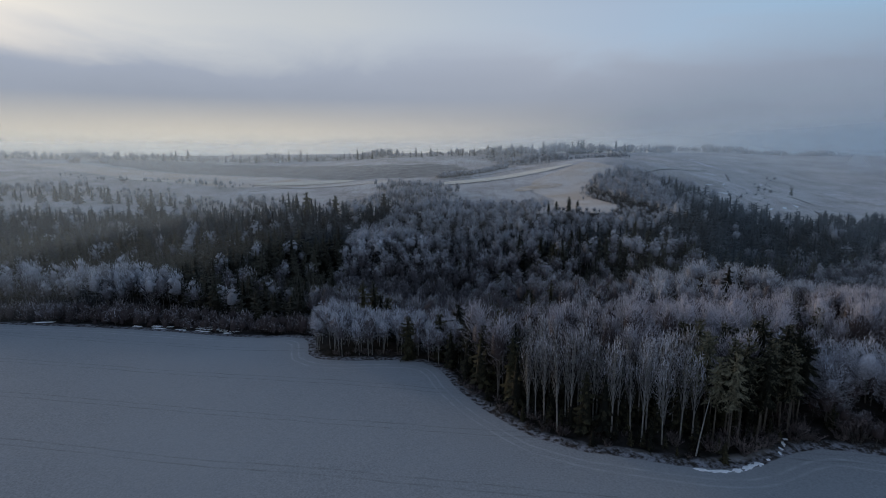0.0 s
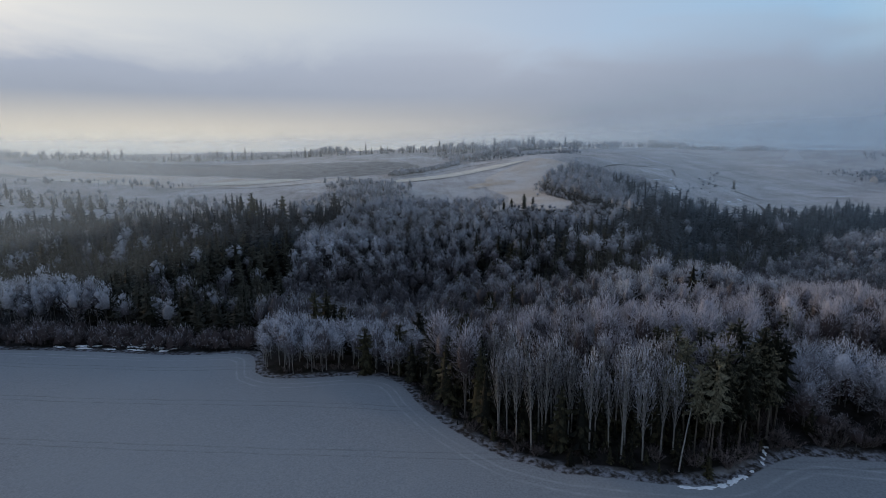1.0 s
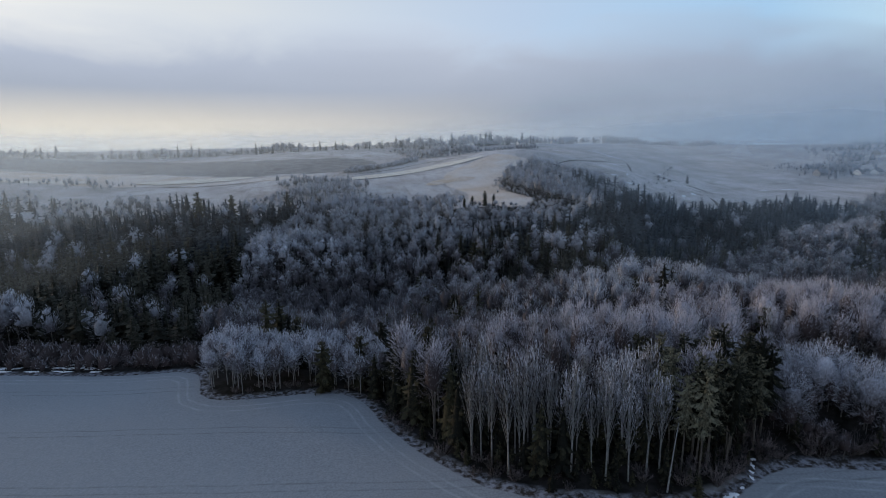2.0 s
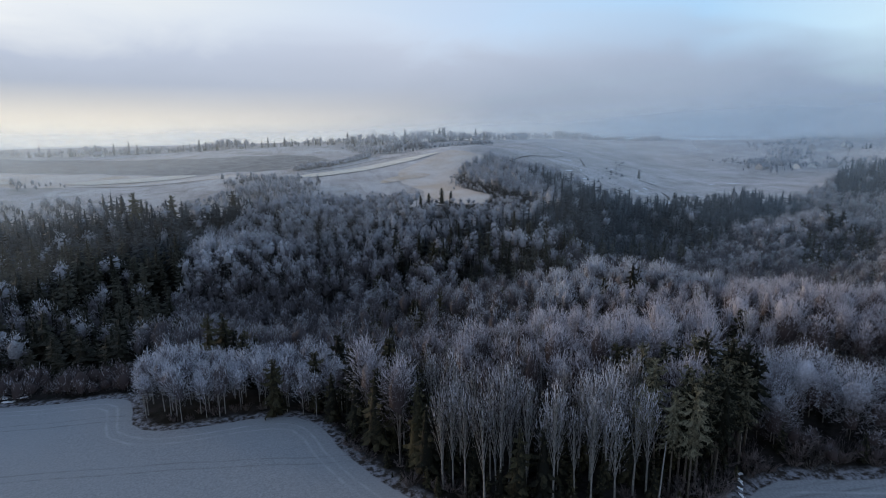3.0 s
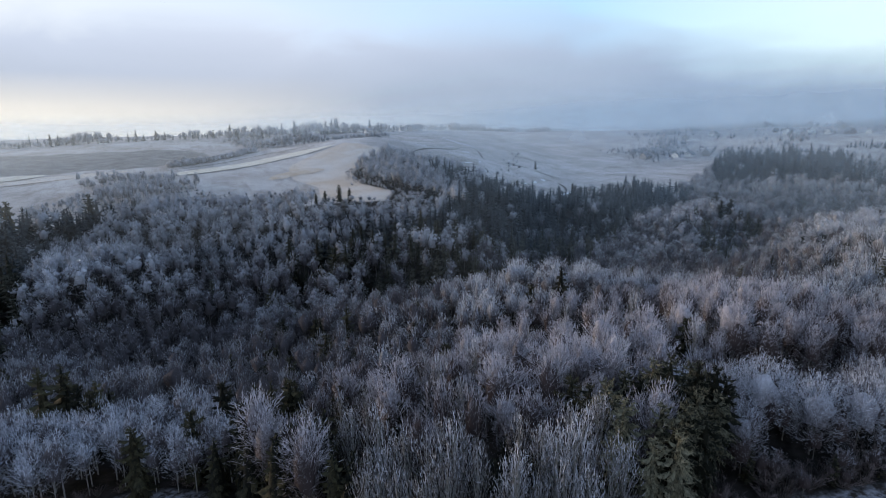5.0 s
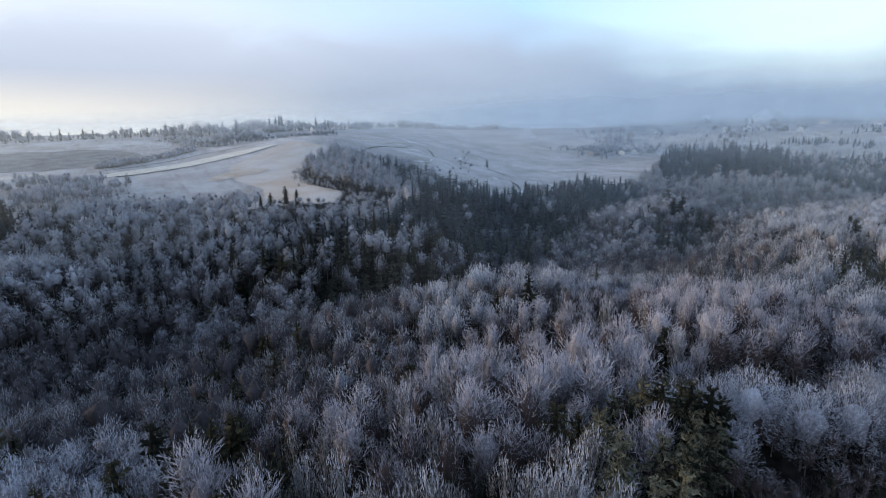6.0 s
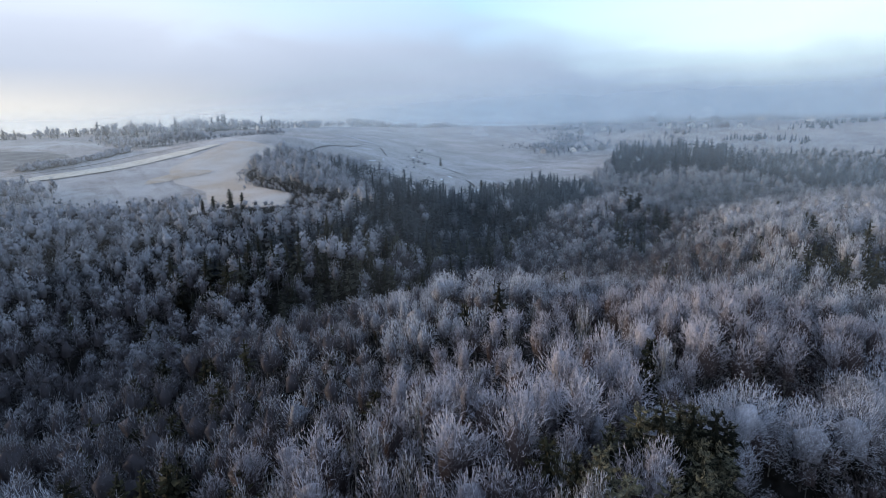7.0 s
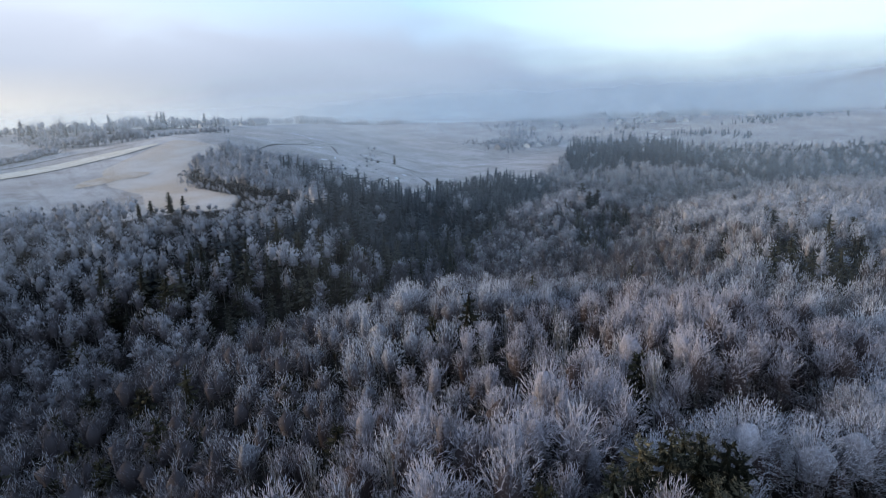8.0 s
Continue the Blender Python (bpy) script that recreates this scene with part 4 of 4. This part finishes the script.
GROVE_STANDS = ((5, 144, 15), (7, 133, 15), (10, 136, 16), (13, 120, 16), (23, 134, 14), (16, 143, 14), (28, 119, 15), (50, 108, 17), (-33, 178, 14))
EAST_STANDS = ((261, 175, 12), (231, 184, 11), (217, 147, 12), (211, 143, 12), (207, 136, 13), (212, 121, 15), (194, 115, 16), (186, 121, 15), (180, 127, 14), (171, 120, 14), (170, 115, 15), (174, 113, 14),
               (249, 219, 15), (258, 241, 16), (252, 242, 16), (261, 252, 17), (243, 250, 12), (202, 148, 10), (195, 151, 10), (310, 489, 8.5), (203, 357, 11), (258, 368, 12))
HILL_STANDS = ((56, 348, 9), (66, 337, 7), (70, 333, 8), (78, 335, 9.5), (82, 330, 8), (-82, 338, 20), (-66, 345, 17), (-36, 352, 15))
for x, y, tall in (*RIDGE_STANDS, *GROVE_STANDS, *EAST_STANDS, *HILL_STANDS):
    plant(lone_spruce, x, y, tall / 12, 1.0, 0.5)


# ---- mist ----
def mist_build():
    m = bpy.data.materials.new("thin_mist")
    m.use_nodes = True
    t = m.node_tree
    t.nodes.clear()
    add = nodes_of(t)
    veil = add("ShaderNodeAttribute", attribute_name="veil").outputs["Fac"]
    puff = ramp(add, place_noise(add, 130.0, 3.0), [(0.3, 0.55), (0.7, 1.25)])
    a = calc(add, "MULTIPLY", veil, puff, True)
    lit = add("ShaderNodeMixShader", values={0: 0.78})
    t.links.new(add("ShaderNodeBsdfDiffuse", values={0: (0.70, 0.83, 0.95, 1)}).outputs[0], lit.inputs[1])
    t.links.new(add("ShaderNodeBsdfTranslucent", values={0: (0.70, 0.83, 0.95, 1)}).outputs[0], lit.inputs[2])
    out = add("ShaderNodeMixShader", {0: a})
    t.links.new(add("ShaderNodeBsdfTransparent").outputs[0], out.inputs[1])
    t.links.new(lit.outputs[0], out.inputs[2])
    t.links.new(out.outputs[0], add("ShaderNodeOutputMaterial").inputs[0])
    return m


MIST = mist_build()


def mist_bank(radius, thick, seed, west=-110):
    """One upright curved sheet added to imitate haze over the far ground; it thins out upwards and towards the ground.
    """
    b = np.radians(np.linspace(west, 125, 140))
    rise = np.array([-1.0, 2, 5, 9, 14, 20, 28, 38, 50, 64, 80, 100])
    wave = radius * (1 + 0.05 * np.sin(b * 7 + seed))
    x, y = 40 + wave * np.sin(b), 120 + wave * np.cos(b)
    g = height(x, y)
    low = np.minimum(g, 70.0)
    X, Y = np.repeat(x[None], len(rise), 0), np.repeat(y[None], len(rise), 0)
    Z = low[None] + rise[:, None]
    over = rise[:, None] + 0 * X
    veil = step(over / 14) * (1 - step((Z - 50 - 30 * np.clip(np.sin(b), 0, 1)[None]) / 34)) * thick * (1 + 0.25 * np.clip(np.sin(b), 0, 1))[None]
    # nearer sheets thicken westwards for the haze on the sun's side
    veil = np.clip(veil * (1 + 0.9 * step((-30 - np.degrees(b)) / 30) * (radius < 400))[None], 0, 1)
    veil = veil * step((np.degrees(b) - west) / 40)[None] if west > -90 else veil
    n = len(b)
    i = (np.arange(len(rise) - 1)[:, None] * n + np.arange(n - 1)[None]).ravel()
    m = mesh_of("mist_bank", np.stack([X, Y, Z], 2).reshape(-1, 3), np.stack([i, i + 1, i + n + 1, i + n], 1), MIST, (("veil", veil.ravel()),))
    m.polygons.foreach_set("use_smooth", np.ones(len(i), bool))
    tagged(new("mist_bank", m), "added sheet that imitates thin winter mist and haze over the far fields", "mist", kind="stuff")


# sheets grow denser outwards, imitating haze that builds up with distance
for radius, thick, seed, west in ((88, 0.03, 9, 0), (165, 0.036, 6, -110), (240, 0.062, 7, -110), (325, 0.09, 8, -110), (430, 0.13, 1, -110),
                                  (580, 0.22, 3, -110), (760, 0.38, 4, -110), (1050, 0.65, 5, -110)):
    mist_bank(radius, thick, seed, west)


# ---- farms ----
def flat_build(a, b, size):
    def build(add):
        n = place_noise(add, size, 4.0)
        return blend(add, ramp(add, n, [(0.35, 0.0), (0.65, 1.0)]), a, b), n, 0.02
    return build


WHITE_WALL = surface("white_plaster", flat_build((0.70, 0.69, 0.66), (0.80, 0.79, 0.77), 1.5))
RED_WALL = surface("faded_board_wall", flat_build((0.16, 0.09, 0.07), (0.24, 0.15, 0.12), 1.2))
GREY_WALL = surface("grey_board_wall", flat_build((0.26, 0.25, 0.24), (0.36, 0.35, 0.34), 1.2))
ROOF = surface("dark_frosted_roof", flat_build((0.10, 0.09, 0.09), (0.28, 0.28, 0.31), 2.0))
PANE = surface("window_glass", flat_build((0.02, 0.025, 0.03), (0.04, 0.045, 0.05), 1.0), 0.08, 0.5)
BRICK = surface("chimney_brick", flat_build((0.20, 0.10, 0.08), (0.28, 0.16, 0.12), 0.4))
SNOW = surface("old_snow", flat_build((0.66, 0.68, 0.72), (0.80, 0.81, 0.84), 0.8), 0.7)


def part(name, bm, material, parent, label=""):
    m = bpy.data.meshes.new(name)
    bm.to_mesh(m)
    bm.free()
    m.materials.append(material)
    o = new(name, m)
    o.parent = parent
    if label:
        tagged(o, label)
    return o


def block(x0, x1, y0, y1, z0, z1):
    bm = bmesh.new()
    bmesh.ops.create_cube(bm, size=1)
    for v in bm.verts:
        v.co = ((x0 + x1) / 2 + v.co.x * (x1 - x0), (y0 + y1) / 2 + v.co.y * (y1 - y0), (z0 + z1) / 2 + v.co.z * (z1 - z0))
    return bm


def house(x, y, turn, long, deep, tall, wall, label, kind="house"):
    """A gabled house: walls, two roof slopes with eaves, chimney, door and windows."""
    root = tagged(new(kind), label, kind, "far farm buildings")
    root.matrix_basis = pose(x, y, float(height(x, y)) - 0.3, 0, 0, turn)
    peak = tall + deep * 0.42
    bm = bmesh.new()
    a, b = long / 2, deep / 2
    v = [bm.verts.new(c) for c in ((-a, -b, 0), (a, -b, 0), (a, b, 0), (-a, b, 0), (-a, -b, tall), (a, -b, tall), (a, b, tall), (-a, b, tall), (-a, 0, peak), (a, 0, peak))]
    for f in ((0, 1, 5, 4), (2, 3, 7, 6), (1, 2, 6, 9, 5), (3, 0, 4, 8, 7), (4, 5, 9, 8), (6, 7, 8, 9)):
        bm.faces.new([v[i] for i in f])
    part("wall", bm, wall, root)
    for side in (-1, 1):
        bm = bmesh.new()
        o, e = a + 0.5, b + 0.5
        drop = tall - 0.5 * 0.84
        pts = [(-o, side * e, drop + 0.05), (o, side * e, drop + 0.05), (o, 0, peak + 0.05), (-o, 0, peak + 0.05)]
        lower = [bm.verts.new(p) for p in pts]
        upper = [bm.verts.new((p[0], p[1], p[2] + 0.25)) for p in pts]
        bm.faces.new(lower)
        bm.faces.new(upper[::-1])
        for i in range(4):
            bm.faces.new((lower[i], upper[i], upper[(i + 1) % 4], lower[(i + 1) % 4]))
        bmesh.ops.recalc_face_normals(bm, faces=bm.faces)
        part("roof", bm, ROOF, root)
    if kind == "house":
        part("chimney", block(a * 0.3, a * 0.3 + 0.7, -0.35, 0.35, peak - 0.6, peak + 1.1), BRICK, root)
    part("door", block(-0.5, 0.5, -b - 0.06, -b, 0.3, 2.3), RED_WALL, root)
    for k in (-0.66, -0.33, 0.33, 0.66):
        for side in (-1, 1):
            part("window", block(a * k - 0.55, a * k + 0.55, side * b - 0.05, side * b + 0.05, 1.2, 2.5), PANE, root)


for x, y, turn, long, deep, tall, wall, kind in (
        (497, 492, 30, 10, 7, 3.2, WHITE_WALL, "house"), (512, 486, 20, 12, 7, 3.0, WHITE_WALL, "house"), (528, 478, 35, 14, 8, 3.6, GREY_WALL, "barn"), (470, 508, 10, 12, 8, 3.4, GREY_WALL, "barn"),
        (700, 500, 10, 10, 8, 4.0, WHITE_WALL, "house"), (716, 482, 40, 12, 8, 5.0, WHITE_WALL, "house"), (724, 466, 15, 9, 7, 3.2, WHITE_WALL, "house"), (735, 448, 60, 12, 8, 3.4, RED_WALL, "house"),
        (742, 430, 20, 10, 7, 3.0, WHITE_WALL, "house"), (760, 470, 35, 14, 9, 5.0, GREY_WALL, "barn"), (826, 442, 10, 16, 9, 4.0, WHITE_WALL, "house"), (822, 382, 25, 18, 9, 4.0, WHITE_WALL, "barn"),
        (640, 560, 15, 12, 8, 3.2, WHITE_WALL, "house"), (600, 570, 40, 14, 8, 3.2, GREY_WALL, "barn"),
        (232, 752, 10, 9, 7, 3.4, WHITE_WALL, "house"), (318, 800, 20, 20, 10, 4.0, GREY_WALL, "barn"), (300, 806, 10, 8, 7, 3.0, WHITE_WALL, "house"),
        (-395, 660, -20, 14, 8, 3.4, GREY_WALL, "barn"), (-420, 640, -20, 9, 8, 4.0, RED_WALL, "house"), (-212, 722, 0, 8, 7, 3.2, WHITE_WALL, "house"), (-60, 690, 10, 7, 6, 3.0, WHITE_WALL, "house")):
    shade = "white plastered" if wall is WHITE_WALL else "brown boarded" if wall is RED_WALL else "grey boarded"
    house(x, y, turn, long, deep, tall, wall, shade + " " + kind + " with a frosted gable roof on the hillside", kind)


# ---- snow patches, tracks, fallen timber ----
def snow_patch(x, y, long, wide, turn, seed):
    """A thin ragged sheet of old snow, domed in the middle."""
    r = np.random.default_rng(seed)
    n, rings = 26, 4
    a = np.arange(n) * 2 * np.pi / n
    edge = 1 + 0.30 * np.sin(2 * a + r.uniform(0, 6)) + 0.24 * np.sin(5 * a + r.uniform(0, 6)) + r.normal(0, 0.14, n)
    v, c, s = [], math.cos(radians(turn)), math.sin(radians(turn))
    for k in range(1, rings + 1):
        u, w = np.cos(a) * edge * long * k / rings, np.sin(a) * edge * wide * k / rings
        px, py = x + u * c - w * s, y + u * s + w * c
        v.append(np.stack([px, py, height(px, py) + 0.16 * (1 - (k / rings) ** 2) - 0.02 + 0.12 * (k < rings)], 1))
    v = np.concatenate([*v, [(x, y, float(height(x, y)) + 0.3)]])
    f = [(rings * n, j, (j + 1) % n) for j in range(n)]
    for k in range(rings - 1):
        for j in range(n):
            p, q = k * n + j, k * n + (j + 1) % n
            f += [(p, p + n, q + n), (p, q + n, q)]
    m = mesh_of("snow_patch", v, f, SNOW)
    tagged(new("snow_patch", m), "thin ragged patch of old snow on the grass", "snow patch", "patches of old snow")


for i, (x, y, long, wide, turn) in enumerate((
        (44.2, 85.2, 1.5, 0.30, -8), (47.3, 84.9, 1.6, 0.45, 3), (50.2, 85.2, 1.1, 0.35, 8), (52.7, 86.2, 1.3, 0.65, 25), (54.8, 87.0, 0.8, 0.5, 30), (57.2, 88.2, 0.6, 0.25, 35),
        (60.2, 90.0, 0.45, 0.9, 20), (61.1, 91.3, 0.5, 0.6, 0), (62.4, 92.8, 0.5, 0.95, -15), (63.6, 94.0, 0.5, 0.4, 0),
        (-86, 163.2, 2.6, 0.5, -10), (-79, 161.8, 2.0, 0.6, -12), (-72, 160.8, 2.4, 0.4, -8), (-94, 165.2, 2.0, 0.5, -12), (-126, 169.6, 3.5, 0.5, 0), (-64, 159.2, 1.6, 0.4, -5),
        (-83, 164.6, 2.2, 0.9, -20),
        (-78, 164.0, 2.0, 0.8, 10),
        (-74, 163.4, 1.8, 0.9, -30),
        (-70, 162.8, 2.2, 0.8, 5),
        (-66, 161.8, 1.7, 0.7, -15),
        (-81, 166.2, 1.6, 0.8, 15),
        (-76, 165.4, 1.8, 0.7, -10),
        (-72, 164.8, 1.6, 0.7, 25),
        (-68, 163.9, 1.5, 0.6, -20),
        (-88, 165.4, 1.8, 0.7, 0),
        (-62, 160.6, 1.5, 0.6, -10),
        (232, 450, 6, 1.8, 20), (286, 443, 5, 1.8, 60), (268, 388, 8, 3.2, 30), (295, 655, 6, 1.5, 80), (286, 606, 12, 1.0, 80), (228, 470, 5, 1.2, 30), (300, 520, 4, 1.0, 40), (320, 505, 4, 1.2, 20), (250, 490, 5, 1.0, 60),
        (235, 351, 5, 2.5, 30), (240, 357, 6, 2.0, 50), (228, 392, 5, 1.4, -40), (252, 420, 6, 1.6, 50), (270, 432, 5, 1.2, 50), (196, 400, 5, 1.4, -35), (186, 420, 4, 1.2, -35), (380, 455, 16, 1.4, -10), (262, 540, 5, 2, 0))):
    snow_patch(x, y, long, wide, turn, 300 + i)


def ribbon(name, label, category, points, wide, material, lift=0.45):
    """A strip laid over the ground."""
    pts = []
    for (ax, ay), (bx, by) in zip(points, points[1:]):
        n = max(2, int(math.hypot(bx - ax, by - ay) / 4))
        pts += [(ax + (bx - ax) * k / n, ay + (by - ay) * k / n) for k in range(n)]
    p = np.array([*pts, points[-1]], float)
    for _ in range(6):
        p[1:-1] = 0.25 * p[:-2] + 0.5 * p[1:-1] + 0.25 * p[2:]
    d = unit(np.gradient(p, axis=0))
    side = np.stack([-d[:, 1], d[:, 0]], 1)
    t = np.linspace(-0.5, 0.5, 5)
    taper = np.minimum(1, 0.25 + 4 * np.minimum(np.linspace(0, 1, len(p)), np.linspace(1, 0, len(p))))
    q = p[:, None] + side[:, None] * (t[None, :, None] * wide * taper[:, None, None])
    z = height(q[..., 0], q[..., 1]) + lift
    v = np.concatenate([q, z[..., None]], 2).reshape(-1, 3)
    i = (np.arange(len(p) - 1)[:, None] * 5 + np.arange(4)[None]).ravel()
    m = mesh_of(name, v, np.stack([i, i + 1, i + 6, i + 5], 1), material)
    m.polygons.foreach_set("use_smooth", np.ones(len(i), bool))
    tagged(new(name, m), label, category, kind="structure")


# peach tone that paints sunlight onto strips of the plateau fields
SUNLIT_STRIP = surface("sunlit_strip_tone", flat_build((0.60, 0.52, 0.42), (0.72, 0.66, 0.58), 6.0))
DRY_GRASS = surface("dry_grass", flat_build((0.46, 0.355, 0.265), (0.55, 0.465, 0.40), 7.0))
TRACK = surface("snowy_track", flat_build((0.50, 0.50, 0.53), (0.66, 0.66, 0.69), 3.0))
EARTH = surface("bare_bank", flat_build((0.07, 0.055, 0.045), (0.13, 0.11, 0.095), 3.0))
ribbon("stubble_strip", "pale field strip on the plateau, coloured as sunlit", "field", [(-10, 470), (28, 486), (76, 500), (118, 500)], 16, SUNLIT_STRIP)
ribbon("stubble_strip", "pale field strip on the plateau, coloured as sunlit", "field", [(-300, 512), (-250, 508), (-200, 512)], 12, SUNLIT_STRIP)
ribbon("stubble_strip", "pale field strip on the plateau, coloured as sunlit", "field", [(-170, 505), (-120, 508), (-80, 512)], 16, SUNLIT_STRIP)
ribbon("grass_bank", "tawny dry grass on a low bank of the hill field", "grass", [(58, 436), (70, 446), (84, 449), (97, 444)], 13, DRY_GRASS, 0.3)
ribbon("track", "snow-covered farm track over the hill", "track", [(278, 655), (284, 630), (284, 600), (292, 570)], 4, TRACK)
ribbon("bank", "dark earth bank along a field edge", "bank", [(-8, 492), (30, 508), (70, 528), (110, 520)], 1.5, EARTH)
for line in ([(283, 553), (274, 530), (266, 513)], [(284, 506), (295, 500), (304, 492)], [(302, 482), (307, 470), (307, 456)], [(320, 548), (330, 538), (338, 530)], [(171, 461), (200, 490), (240, 535), (274, 569)], [(292, 430), (286, 412), (276, 398)]):
    ribbon("bank", "low brown bank on the open slope", "bank", line, 2.4, EARTH, 0.35)
ribbon("bank", "dark earth bank along a field edge", "bank", [(-160, 490), (-110, 482), (-60, 492)], 1.6, EARTH)


def timber(name, label, points, radius):
    s = Shape()
    s.tube(points, np.linspace(radius, radius * 0.45, len(points)), 7)
    tagged(new(name, mesh_of(name, *s.arrays(), ASPEN_BARK)), label, "dead tree")


timber("leaning_trunk", "bare dead trunk leaning against the spruces", [(44.5, 88.5, 0.3), (45.6, 89.6, 4.2), (47.0, 91.0, 8.2), (48.2, 92.2, 11.0)], 0.16)
timber("fallen_log", "fallen grey log lying at the edge of the trees", [(20.5, 96.4, 1.1), (24, 95.3, 1.0), (28.5, 94.2, 0.75)], 0.16)
